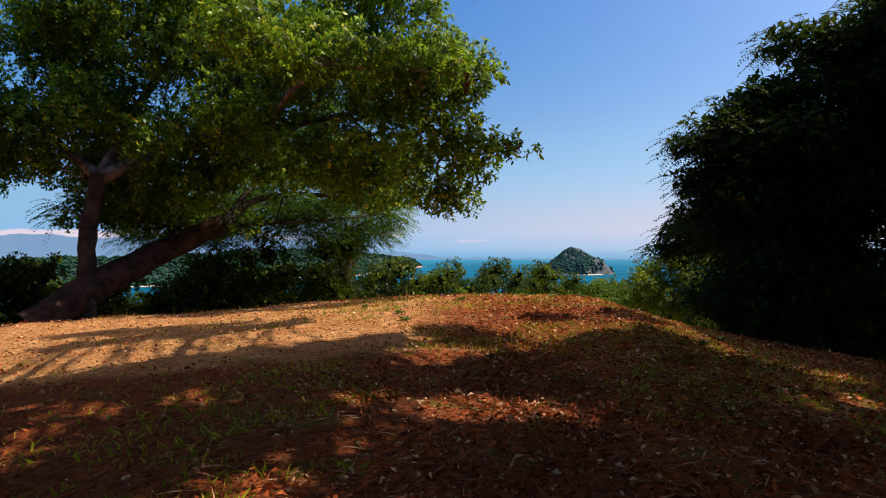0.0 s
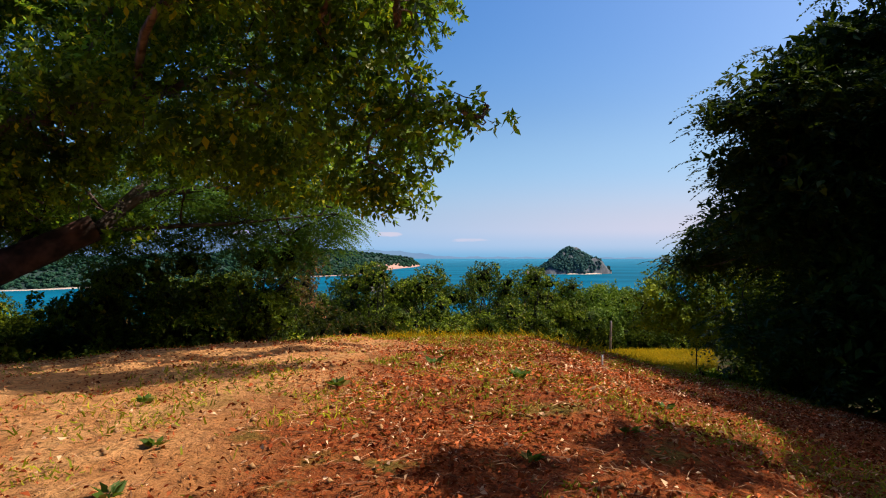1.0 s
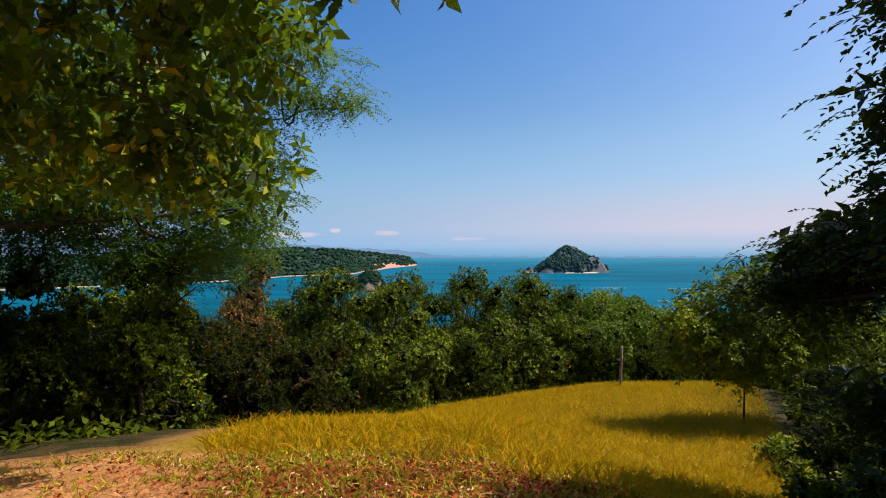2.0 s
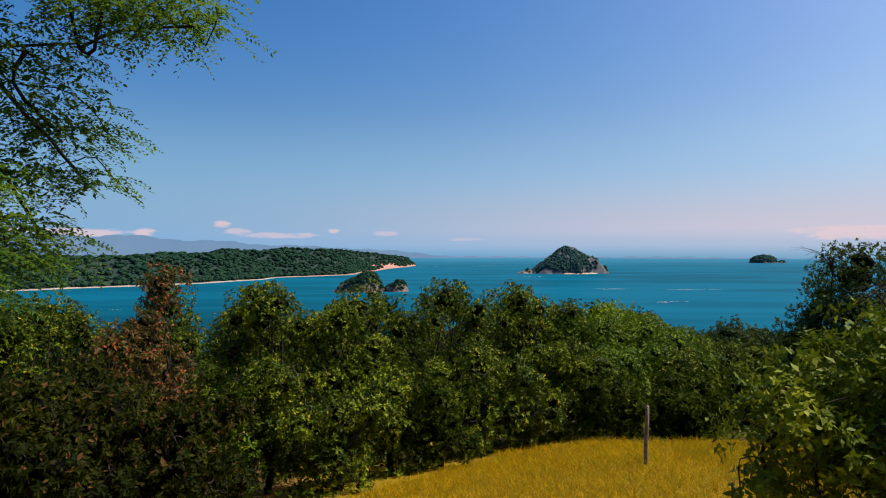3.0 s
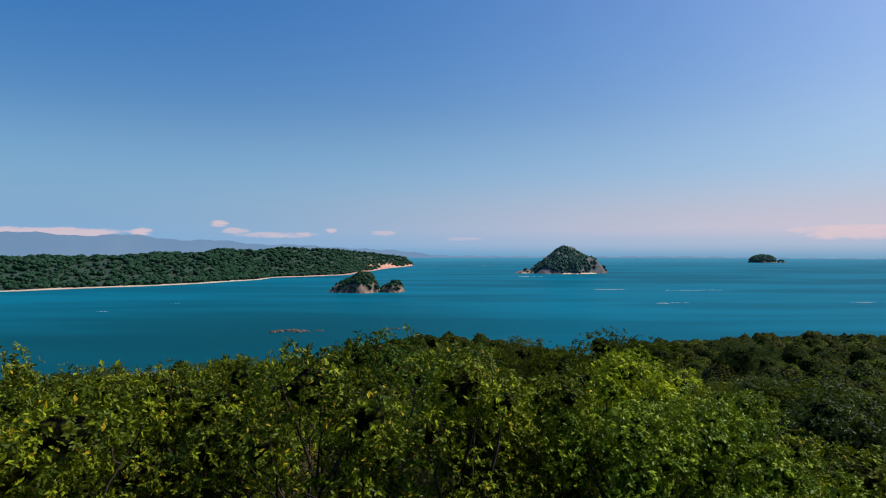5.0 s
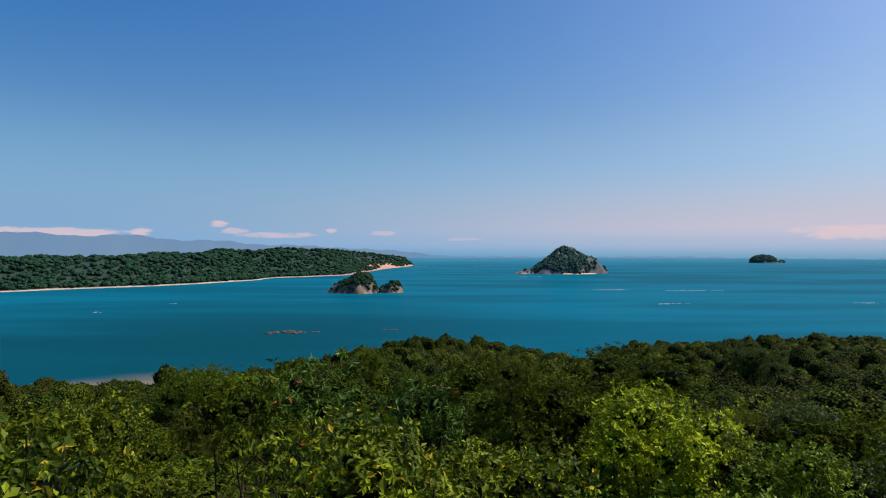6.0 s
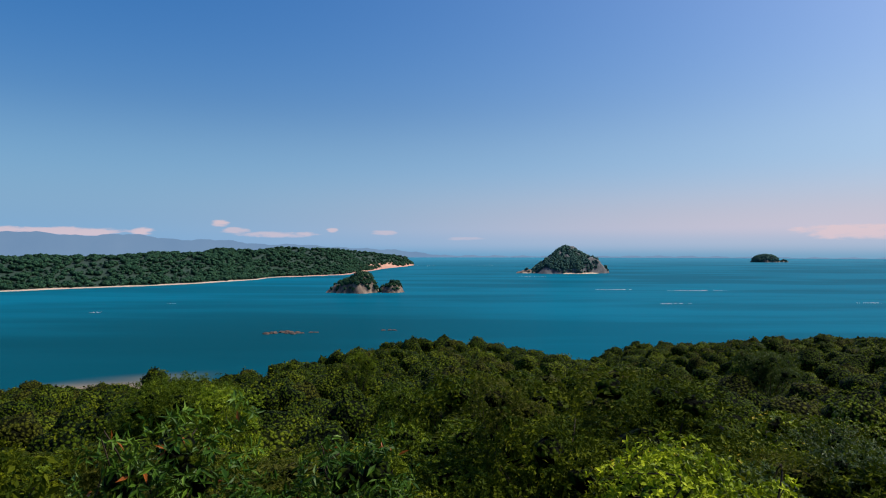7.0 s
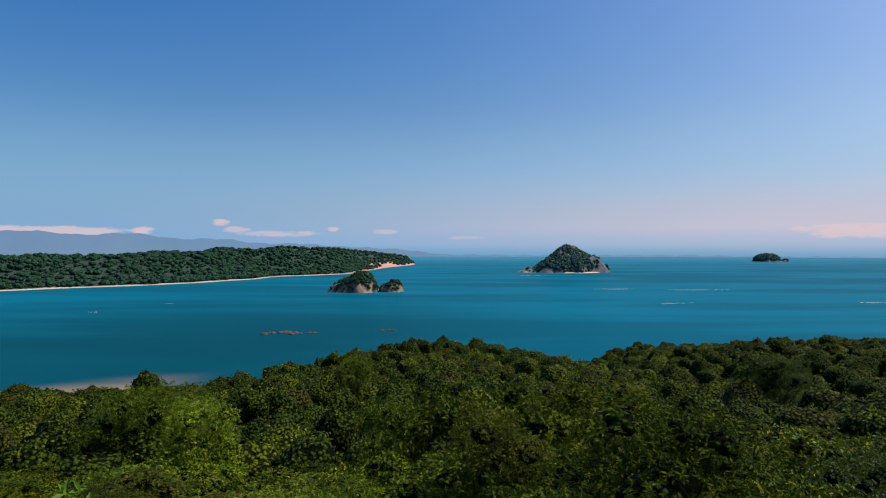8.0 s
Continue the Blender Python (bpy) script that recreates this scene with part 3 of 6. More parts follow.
# ---- haze, clouds and mountains at the edge of sight ----
def haze_material():
    """Plain backdrop: the pale band where sea and sky meet, with a row of low clouds."""
    m, nodes, links, bsdf = material("horizon_haze")
    co = nodes.new("ShaderNodeTexCoord").outputs["Object"]
    sep = nodes.new("ShaderNodeSeparateXYZ")
    links.new(co, sep.inputs[0])
    x, y, z = sep.outputs
    mp = nodes.new("ShaderNodeMapping")
    mp.inputs["Scale"].default_value = (1, 1, 4.5)
    links.new(co, mp.inputs[0])
    puff = noise_tex(nodes, links, mp.outputs[0], 0.0075, 6, 0.6)
    wisp = noise_tex(nodes, links, mp.outputs[0], 0.0022, 5, 0.55)
    ragged = maths(nodes, links, "ADD", maths(nodes, links, "MULTIPLY", maths(nodes, links, "SUBTRACT", puff, 0.5), 2.2), maths(nodes, links, "MULTIPLY", maths(nodes, links, "SUBTRACT", wisp, 0.5), 1.6))
    bank = None
    # middle, height, half length, half height, strength of each low cloud
    for cx, cz, hx, hz, much in ((-2560, 122, 560, 34, 0.95), (-2090, 124, 90, 36, 1.0), (-1620, 196, 75, 30, 1.0), (-1500, 140, 110, 28, 0.7), (-1230, 112, 330, 26, 0.7), (-830, 148, 50, 20, 0.8), (-440, 128, 110, 22, 0.55), (190, 84, 170, 16, 0.4), (2720, 120, 420, 52, 0.85), (3700, 120, 500, 60, 0.8), (-3700, 130, 600, 50, 0.9)):
        a = maths(nodes, links, "POWER", maths(nodes, links, "DIVIDE", maths(nodes, links, "SUBTRACT", x, cx), hx), 2.0)
        b = maths(nodes, links, "POWER", maths(nodes, links, "DIVIDE", maths(nodes, links, "SUBTRACT", z, cz), hz), 2.0)
        body = maths(nodes, links, "SUBTRACT", maths(nodes, links, "ADD", 1.0, ragged), maths(nodes, links, "ADD", a, b))
        body = maths(nodes, links, "MULTIPLY", ramp(nodes, links, body, 0.0, 0.8), much)
        bank = body if bank is None else maths(nodes, links, "MAXIMUM", bank, body)
    bank = maths(nodes, links, "MULTIPLY", bank, ramp(nodes, links, y, -200.0, 400.0))
    tone = mix_rgb(nodes, links, ramp(nodes, links, z, -70, 60), (0.17, 0.36, 0.54), (0.42, 0.50, 0.66))
    side = ramp(nodes, links, x, -3200.0, 3200.0)
    tone = mix_rgb(nodes, links, ramp(nodes, links, z, 40, 170), tone, mix_rgb(nodes, links, side, (0.44, 0.53, 0.68), (0.60, 0.57, 0.70)))
    tone = mix_rgb(nodes, links, ramp(nodes, links, z, 150, 700), tone, (0.30, 0.52, 0.88))
    tone = mix_rgb(nodes, links, maths(nodes, links, "MULTIPLY", maths(nodes, links, "SUBTRACT", 1.0, side), 0.65), tone, (0.10, 0.36, 0.66))
    tone = mix_rgb(nodes, links, maths(nodes, links, "MULTIPLY", bank, 0.75), tone, (0.82, 0.61, 0.64))
    em = nodes.new("ShaderNodeEmission")
    links.new(tone, em.inputs[0])
    tr = nodes.new("ShaderNodeBsdfTransparent")
    mx = nodes.new("ShaderNodeMixShader")
    fade = maths(nodes, links, "MAXIMUM", ramp(nodes, links, z, 1150, -60), maths(nodes, links, "MULTIPLY", bank, 0.75))
    links.new(fade, mx.inputs[0])
    links.new(tr.outputs[0], mx.inputs[1])
    links.new(em.outputs[0], mx.inputs[2])
    links.new(mx.outputs[0], nodes["Material Output"].inputs[0])
    return m


zz = np.array([-75, 0, 60, 120, 200, 300, 430, 650, 900, 1180.0])
A, ZZ = np.meshgrid(aa, zz, indexing="ij")
V = np.stack([10 + 4915 * np.cos(A), 25 + 4915 * np.sin(A), ZZ], -1).reshape(-1, 3)
I, J = np.meshgrid(np.arange(180), np.arange(len(zz) - 1), indexing="ij")
In = (I + 1) % 180
k = len(zz)
Q = np.stack([I * k + J, In * k + J, In * k + J + 1, I * k + J + 1], -1).reshape(-1, 4)
haze = new("backdrop", mesh_from("backdrop", V, Q, haze_material(), True))
haze.visible_shadow = False
tagged(haze, "pale pink haze with low clouds along the sea horizon", "sky", kind="structure")


def hazy_ridge_material():
    m, nodes, links, bsdf = material("hazy_ridge_glow")
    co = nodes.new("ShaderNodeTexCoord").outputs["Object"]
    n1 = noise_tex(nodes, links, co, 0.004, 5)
    # Emission gives the ridge a flat blue glow, haze put into its colour.
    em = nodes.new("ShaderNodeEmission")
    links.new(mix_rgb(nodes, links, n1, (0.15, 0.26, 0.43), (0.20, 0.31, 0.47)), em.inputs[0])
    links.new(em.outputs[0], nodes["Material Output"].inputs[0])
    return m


bear = np.linspace(-44, 44, 240)    # degrees to the right of the heading
top = np.interp(bear, [-44, -33, -26, -19, -12, -4, 0, 13, 17, 22, 26, 44], [125, 108, 98, 60, 30, -4, -44, -52, -47, -48, -54, -54])
top = top + 9 * np.sin(bear * 0.9) * smooth01(0, 60, top) + 4 * np.sin(bear * 2.7 + 1) + 2 * np.sin(bear * 7.1)
rows = []
for r, f in ((4840, 0.0), (4850, 0.6), (4862, 1.0), (4890, 0.3)):
    rows.append(np.stack([10 + r * np.sin(np.radians(bear)), 25 + r * np.cos(np.radians(bear)), -66 + (top + 66) * f], 1))
i = np.arange(239)
tagged(new("distant_mountains", mesh_from("distant_mountains", np.concatenate(rows), np.concatenate([np.stack([i + k * 240, i + 1 + k * 240, i + 1 + (k + 1) * 240, i + (k + 1) * 240], 1) for k in range(3)]), hazy_ridge_material(), True)),
       "faint mountains beyond the bay, glowing flat haze blue", "mountains", kind="structure")


# ---- trees ----
def make_tree(name, label, at, trunk, limbs, puffs, leaves, bark, leaf_mat, seed, group="", crown_label="", limb_bark=None):
    """One tree: a trunk and limbs of bark, and a crown of leaf sprays. Coordinates are the world's; at is the foot."""
    rng = np.random.default_rng(seed)
    foot = np.array(at, float)
    root = new(name)
    root.location = at
    tagged(root, label, "tree" if "shrub" not in name else "shrub", group)
    pts, r0, r1 = trunk
    pieces = [tube(bend(np.array(pts) - foot, 16, rng, 0.03), np.linspace(r0, r1, 16) * (1 + 0.25 * np.exp(-np.arange(16) * 0.9)), 10, 0.07, rng)]
    child("trunk", mesh_from("trunk", *join(pieces), bark, True), root)
    pieces = []
    bark = limb_bark or bark
    for pts, r0, r1 in limbs:
        thick = r0 >= 0.1
        piece = tube(bend(np.array(pts) - foot, 12 if thick else 7, rng, 0.04), np.linspace(r0, r1, 12 if thick else 7), 8 if thick else 4, 0.07, rng)
        if thick:
            child("limb", mesh_from("limb", *piece, bark, True), root)
        else:
            pieces.append(piece)
    if pieces:
        tagged(child("branchwork", mesh_from("branchwork", *join(pieces), bark, True), root), kind="stuff")
    p = np.array(puffs, float)
    p[:, :3] -= foot
    count, per, spray, length, width, kw = leaves
    v, f, split = sprays(p, count, per, spray, length, width, rng, **kw)
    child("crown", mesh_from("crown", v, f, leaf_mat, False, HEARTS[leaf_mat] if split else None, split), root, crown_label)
    return root


def break_up(puffs, rng, n=7, share=0.58):
    """Each puff as a few smaller clumps of foliage round a core."""
    out = []
    for p in puffs:
        c, r = np.array(p[:3], float), np.array(p[3:6], float)
        out.append((*c, *(r * 0.75)))
        for d in unit(rng.normal(size=(n, 3)) + (0, 0, 0.15)):
            out.append((*(c + d * r * 0.66), *(r * share * (0.75 + 0.5 * rng.random()))))
    return out


def limbs_from(mains, puffs, r0, rng, extra=3):
    """Branches that leave the nearest main limb for each puff, with twigs of their own."""
    out = list(mains)
    line = np.concatenate([bend(pts, 12)[2:] for pts, _, _ in mains])
    for p in puffs:
        c, r = np.array(p[:3], float), np.array(p[3:6], float)
        b = line[np.argmin(np.linalg.norm(line - c + (0, 0, 0.8), axis=1))]
        end = c + rng.normal(size=3) * r * 0.25
        mid = (b + end) / 2 + rng.normal(size=3) * 0.3
        out.append(([b, mid, end], r0, 0.025))
        for _ in range(extra):
            q = mid + (end - mid) * rng.random()
            out.append(([q, q + rng.normal(size=3) * r * 0.4, c + unit(rng.normal(size=3)) * r * 0.9], r0 * 0.35, 0.01))
    return out


def limbs_to(fork, puffs, r0, rng, extra=2):
    """Limbs from a fork out to the puffs, with side branches."""
    out = []
    fork = np.array(fork, float)
    for p in puffs:
        c, r = np.array(p[:3], float), np.array(p[3:6], float)
        mid = fork + (c - fork) * 0.5 + rng.normal(size=3) * 0.25 + (0, 0, -0.15)
        end = c + rng.normal(size=3) * r * 0.3
        out.append(([fork, mid, end], r0 * (0.55 + 0.45 * min(1.0, float(r[0]))), 0.012))
        for _ in range(extra):
            s = 0.4 + 0.5 * rng.random()
            b = mid + (end - mid) * s
            out.append(([b, b + rng.normal(size=3) * r * 0.4 + (0, 0, 0.2), c + unit(rng.normal(size=3)) * r * 0.85], r0 * 0.3, 0.012))
    return out

# ---- hilltop: the broad-leaved tree, the leaning tree behind it, the dark tree opposite ----
rng = np.random.default_rng(11)
puffs = [(-0.6, 14.6, 2.9, 1.4, 1.6, 1.3), (-0.2, 15.2, 4.4, 1.1, 1.4, 1.0), (-1.2, 15.4, 6.0, 1.6, 1.8, 1.3), (-2.3, 15.0, 4.4, 1.6, 1.7, 1.3), (-2.6, 15.3, 2.4, 1.5, 1.7, 1.0),
    (-4.4, 15.6, 3.2, 1.7, 1.8, 1.2), (-4.0, 16, 5.2, 2.0, 2.2, 1.5), (-6.3, 16.3, 2.9, 1.6, 1.8, 1.2), (-6.4, 16.6, 5.0, 1.9, 2.0, 1.4), (-8.3, 17, 3.8, 1.7, 1.9, 1.3),
    (-8.6, 17.2, 6.2, 2.2, 2.2, 1.6), (-10.4, 17, 2.9, 1.7, 1.9, 1.1), (-11.5, 17.4, 5.2, 2.2, 2.2, 1.6), (-13.0, 17, 3.2, 2.0, 2.0, 1.4)]
puffs += [(1.25, 13.9, 2.4, 0.75, 0.4, 0.28), (0.4, 14.4, 2.2, 0.8, 0.8, 0.5), (0.0, 14.9, 1.5, 0.8, 1.0, 0.5), (-1.6, 16.8, 1.9, 1.6, 1.5, 0.8),
    (-7.8, 16.8, 1.9, 1.6, 1.4, 0.8), (-10.0, 16.4, 6.6, 1.8, 1.6, 1.2),
    (-9.6, 16.6, 4.6, 1.5, 1.5, 1.0), (-7.4, 16.0, 6.8, 1.7, 1.6, 1.2), (-5.6, 15.6, 6.6, 1.6, 1.6, 1.1), (-11.6, 16.2, 3.6, 1.5, 1.4, 0.9), (-8.8, 16.4, 2.6, 1.2, 1.0, 0.7)]
puffs += [(0.5, 12.9, 3.5, 0.6, 0.6, 0.35), (-0.3, 12.7, 3.7, 0.8, 0.8, 0.45), (-1.4, 12.4, 3.8, 0.9, 0.9, 0.5), (-2.5, 12.0, 3.9, 1.0, 0.9, 0.5), (-3.8, 11.6, 4.0, 1.0, 0.9, 0.5),
    (-1.0, 13.8, 4.2, 1.0, 0.9, 0.6), (-2.8, 13.4, 4.4, 1.0, 1.0, 0.6), (-9.4, 17.9, 2.3, 1.5, 1.2, 0.8), (-12.8, 17.6, 2.6, 1.6, 1.3, 0.9),
    (-8.6, 18.4, 1.3, 1.3, 1.0, 0.55), (-10.2, 18.2, 1.2, 1.2, 1.0, 0.55)]
puffs += [(-6.5, 18.8, 0.9, 1.0, 0.9, 0.4), (-7.8, 18.5, 0.95, 1.0, 0.9, 0.4), (-9.0, 18.3, 0.9, 0.9, 0.8, 0.4)]
# Limb clumps above the view, added to cast shade bands on the left ground.
shade_bough = [(0.2, 11.7, 5.5, 0.9, 0.7, 0.4), (1.5, 11.5, 5.5, 0.9, 0.6, 0.4), (2.7, 11.2, 5.5, 0.9, 0.55, 0.4), (3.8, 10.9, 5.5, 0.7, 0.4, 0.35), (3.9, 14.2, 6.3, 0.8, 0.3, 0.25), (3.0, 14.3, 6.3, 0.7, 0.25, 0.25), (3.4, 12.6, 6.2, 0.6, 0.25, 0.2), (4.3, 12.8, 6.2, 0.6, 0.25, 0.2), (4.8, 14.3, 6.3, 0.6, 0.25, 0.22)]
puffs += [(-4.6, 17.4, 2.4, 1.4, 1.0, 0.5), (-2.6, 17.6, 2.2, 1.2, 0.9, 0.45), (-6.2, 17.0, 2.2, 1.1, 0.9, 0.45), (-6.8, 19.5, 2.6, 1.4, 1.1, 0.6)]
foot = (-8.8, 15.3, float(ground_z(-8.8, 15.3)) - 0.1)
mains = [([(-8.5, 15.4, 1.8), (-7.2, 16.6, 2.7), (-4.6, 16.0, 3.1), (-1.6, 15.2, 3.4)], 0.2, 0.06), ([(-8.5, 15.4, 1.8), (-8.6, 17.1, 3.6), (-7.6, 17.4, 5.6), (-5.5, 18, 7.2)], 0.18, 0.05),
         ([(-8.5, 15.4, 1.8), (-10.6, 17, 3.0), (-12.2, 17.2, 4.4)], 0.16, 0.05), ([(-1.6, 15.2, 3.4), (-0.4, 14.6, 2.9), (0.5, 14.2, 2.4), (1.2, 13.9, 2.4)], 0.04, 0.012), ([(-6.8, 16.6, 2.8), (-5.4, 16.0, 4.4), (-3.4, 15.8, 6.0), (-1.4, 16.2, 7.0)], 0.13, 0.04), ([(-4.6, 16.0, 3.1), (-3.6, 14.0, 3.7), (-2.4, 12.2, 3.8), (0.4, 12.7, 3.6)], 0.09, 0.03), ([(-3.4, 15.8, 6.0), (-1.0, 14.0, 6.2), (1.5, 12.2, 5.7), (3.6, 11.0, 5.6)], 0.045, 0.012)]
make_tree("broadleaf_tree", "large spreading tree with glossy green leaves on bare earth", foot,
          ([foot, (-8.75, 15.3, 0.2), (-8.5, 15.4, 1.9)], 0.24, 0.19), limbs_from(mains[:-1], puffs, 0.05, rng) + limbs_from(mains[-1:], shade_bough, 0.022, rng, 1), break_up(puffs + shade_bough * 2, rng),
          (19000, 9, 0.20, 0.128, 0.064, {"inner": 0.7, "droop": 0.4, "whorl": True, "fill": 7000, "fill_size": 1.8}), BARK_DARK, LEAF_BROAD, 1, limb_bark=BARK_PALE_LIT)

puffs = [(-3.2, 23.3, 1.9, 1.7, 1.5, 0.6), (-4, 24, 4.6, 2.4, 2.2, 1.2), (-6.3, 23, 2.2, 2.0, 1.8, 0.9), (-7.5, 24, 4.6, 2.6, 2.4, 1.5), (-2.0, 26.0, 5.4, 1.8, 1.6, 0.8),
    (-9.5, 22, 1.6, 1.9, 1.9, 0.9), (-4.6, 24.5, 6.6, 3, 3, 1.3), (-5.2, 22.3, 1.3, 1.5, 1.4, 0.6), (-3.6, 24.6, 0.6, 1.4, 1.5, 0.8), (-6.0, 24.4, 0.6, 1.8, 1.6, 1.0),
    (-11.0, 22.6, 2.3, 2.0, 1.8, 1.1), (-2.6, 23.4, 1.2, 1.2, 1.2, 0.6), (-4.2, 22.7, 0.8, 1.4, 1.2, 0.7), (-9.6, 21.4, 0.9, 1.4, 1.2, 0.7), (-8.2, 21.6, 1.5, 1.8, 1.5, 0.8)]
puffs += [(-7.0, 21.6, 1.2, 1.6, 1.3, 0.8), (-4.4, 20.8, 1.5, 1.4, 1.1, 0.5), (-9.5, 22.2, 0.5, 1.3, 1.1, 0.5), (-7.8, 22.4, 0.4, 1.3, 1.1, 0.5), (-11.0, 22.0, 0.6, 1.3, 1.0, 0.5),
    (-0.4, 26.0, 4.2, 0.85, 0.9, 0.4), (-1.6, 26.0, 4.3, 1.2, 1.1, 0.5), (-2.2, 26.0, 2.7, 0.9, 1.0, 0.35), (-2.5, 26.0, 1.9, 0.9, 1.0, 0.35), (-3.1, 26.0, 1.0, 1.1, 1.0, 0.5),
    (-3.3, 25.8, 3.5, 1.4, 1.2, 0.7), (-4.2, 26.0, 2.0, 1.5, 1.2, 0.8), (-4.4, 26.0, 0.4, 1.5, 1.2, 0.8), (-5.6, 25.6, 3.4, 1.8, 1.4, 0.9), (-3.2, 22.2, 3.6, 1.6, 1.4, 0.8)]
puffs += [(-5.0, 21.6, 1.6, 1.5, 1.2, 0.6), (-7.4, 20.6, 1.7, 1.5, 1.2, 0.6), (-9.6, 16.6, 1.1, 0.9, 0.7, 0.45), (-7.6, 17.6, 1.7, 0.9, 0.7, 0.4), (-8.6, 16.8, 2.0, 1.0, 0.8, 0.5), (-7.0, 18.6, 0.9, 0.9, 0.7, 0.4), (-5.5, 19.4, 2.5, 1.2, 1.0, 0.6), (-4.0, 20.0, 2.5, 1.1, 0.9, 0.5), (-3.0, 20.8, 2.0, 1.0, 0.8, 0.45), (-4.8, 19.2, 1.6, 0.9, 0.7, 0.35)]
foot = (-9.5, 14.3, float(ground_z(-9.5, 14.3)) - 0.15)
mains = [([(-6.4, 18.0, 0.75), (-6.05, 18.6, 1.45), (-5.2, 19.3, 1.85), (-4.0, 20.0, 1.9), (-2.1, 21.5, 1.45)], 0.15, 0.03), ([(-6.4, 18.0, 0.75), (-4.8, 20.4, 1.0), (-2.0, 22.9, 1.4)], 0.07, 0.02), ([(-6.4, 18.0, 0.75), (-6.2, 20.6, 2.4), (-5.2, 23.4, 4.4)], 0.12, 0.03), ([(-7.6, 17.0, 0.0), (-8.4, 20, 2.0), (-8, 23, 4.2)], 0.12, 0.03), ([(-6.2, 20.6, 2.4), (-4.8, 24.0, 3.0), (-2.0, 26.0, 3.8)], 0.06, 0.02)]
# The limbs take dark bark: shade put into colour, unlike the red trunk.
make_tree("leaning_tree", "leaning feathery-leaved tree with a thick red-brown trunk", foot,
          ([foot, (-8.8, 15.4, -0.95), (-8.05, 16.6, -0.3), (-7.2, 17.4, 0.25), (-6.4, 18.0, 0.75)], 0.42, 0.28), limbs_from(mains, puffs, 0.03, rng), break_up(puffs, rng),
          (14000, 15, 0.5, 0.088, 0.038, {"droop": 0.45, "inner": 0.45, "fill": 7000, "fill_size": 1.7, "frond": True}), BARK_RED, LEAF_FEATHER, 2, limb_bark=BARK_DARK)

puffs = [(6.9, 17.0, 1.2, 1.4, 1.6, 0.9), (7.6, 17.0, 2.7, 1.4, 1.6, 0.8), (8.6, 17.2, 4.3, 1.45, 1.7, 0.9), (9.3, 17.4, 5.7, 1.6, 1.8, 1.0), (8.6, 16.8, 2.6, 1.8, 1.8, 1.2),
    (10.2, 17.0, 4.4, 1.8, 1.8, 1.2), (9.7, 11.8, 0.6, 1.9, 1.6, 1.6), (9.9, 12.0, 3.2, 1.9, 1.7, 1.4), (10.4, 12.5, 5.4, 2.0, 1.8, 1.2), (11, 16.5, 6.3, 2.4, 2.4, 1.3),
    (10.5, 15.5, 3.4, 2.6, 2.6, 1.6), (8.0, 16.8, 0.6, 1.7, 1.8, 1.0), (6.3, 14.5, -0.7, 1.8, 1.6, 1.0), (7.1, 14.9, 0.7, 1.7, 1.7, 1.1), (10, 17, -0.3, 2.6, 2.4, 1.6)]
puffs += [(13, 17, 4, 3.0, 3.0, 2.4), (8.8, 13.4, -0.6, 2.2, 1.6, 1.4), (12.5, 14, 1.5, 2.6, 2.2, 2.2),
    (8.8, 14.4, 1.6, 2.2, 2.0, 1.6), (7.2, 13.6, -1.2, 1.9, 1.4, 0.8)]
puffs = [(p[0] + (0.3 if p[2] > 1.5 else 0.6), *p[1:]) for p in puffs] + [(6.1, 17.6, 0.0, 0.6, 0.6, 0.35), (6.8, 17.8, 0.0, 0.7, 0.8, 0.5), (7.4, 17.2, -1.2, 0.9, 0.9, 0.7), (6.9, 17.4, 2.9, 0.8, 0.8, 0.45), (6.9, 17.6, 2.1, 0.7, 0.8, 0.4), (6.9, 17.8, 0.95, 0.7, 0.8, 0.4), (8.2, 17.3, 4.4, 0.8, 0.8, 0.5), (9.2, 17.3, 5.7, 0.9, 0.8, 0.5), (7.6, 17.4, 3.6, 0.8, 0.8, 0.45), (10.6, 16.0, 2.0, 2.2, 2.0, 2.2), (11.6, 14.4, 3.6, 2.2, 2.0, 2.2), (12.4, 16.6, 5.2, 2.4, 2.2, 1.8), (11.0, 12.6, 1.8, 2.0, 1.8, 2.0), (13.4, 12.6, 4.4, 2.2, 2.0, 2.0), (8.4, 13.2, -1.5, 1.8, 1.2, 0.8), (10.5, 13.6, -1.2, 2.0, 1.6, 1.2), (8.6, 16.5, -1.4, 1.6, 1.8, 0.9), (11.5, 11.5, -0.8, 2.0, 1.6, 1.4), (10.6, 14.8, 5.3, 1.6, 1.5, 1.0), (12.2, 15.0, 6.4, 1.8, 1.6, 1.1), (9.7, 14.7, 3.4, 1.3, 1.3, 0.9)]
puffs += [(7.4, 14.4, 1.2, 1.2, 1.2, 0.9), (8.2, 14.6, 2.2, 1.3, 1.3, 1.0), (6.7, 15.2, 1.6, 0.9, 0.9, 0.6), (7.6, 14.2, 0.2, 1.3, 1.1, 0.9), (9.4, 14.8, 1.2, 1.4, 1.3, 1.2), (7.2, 14.6, 2.4, 1.0, 1.0, 0.7)]
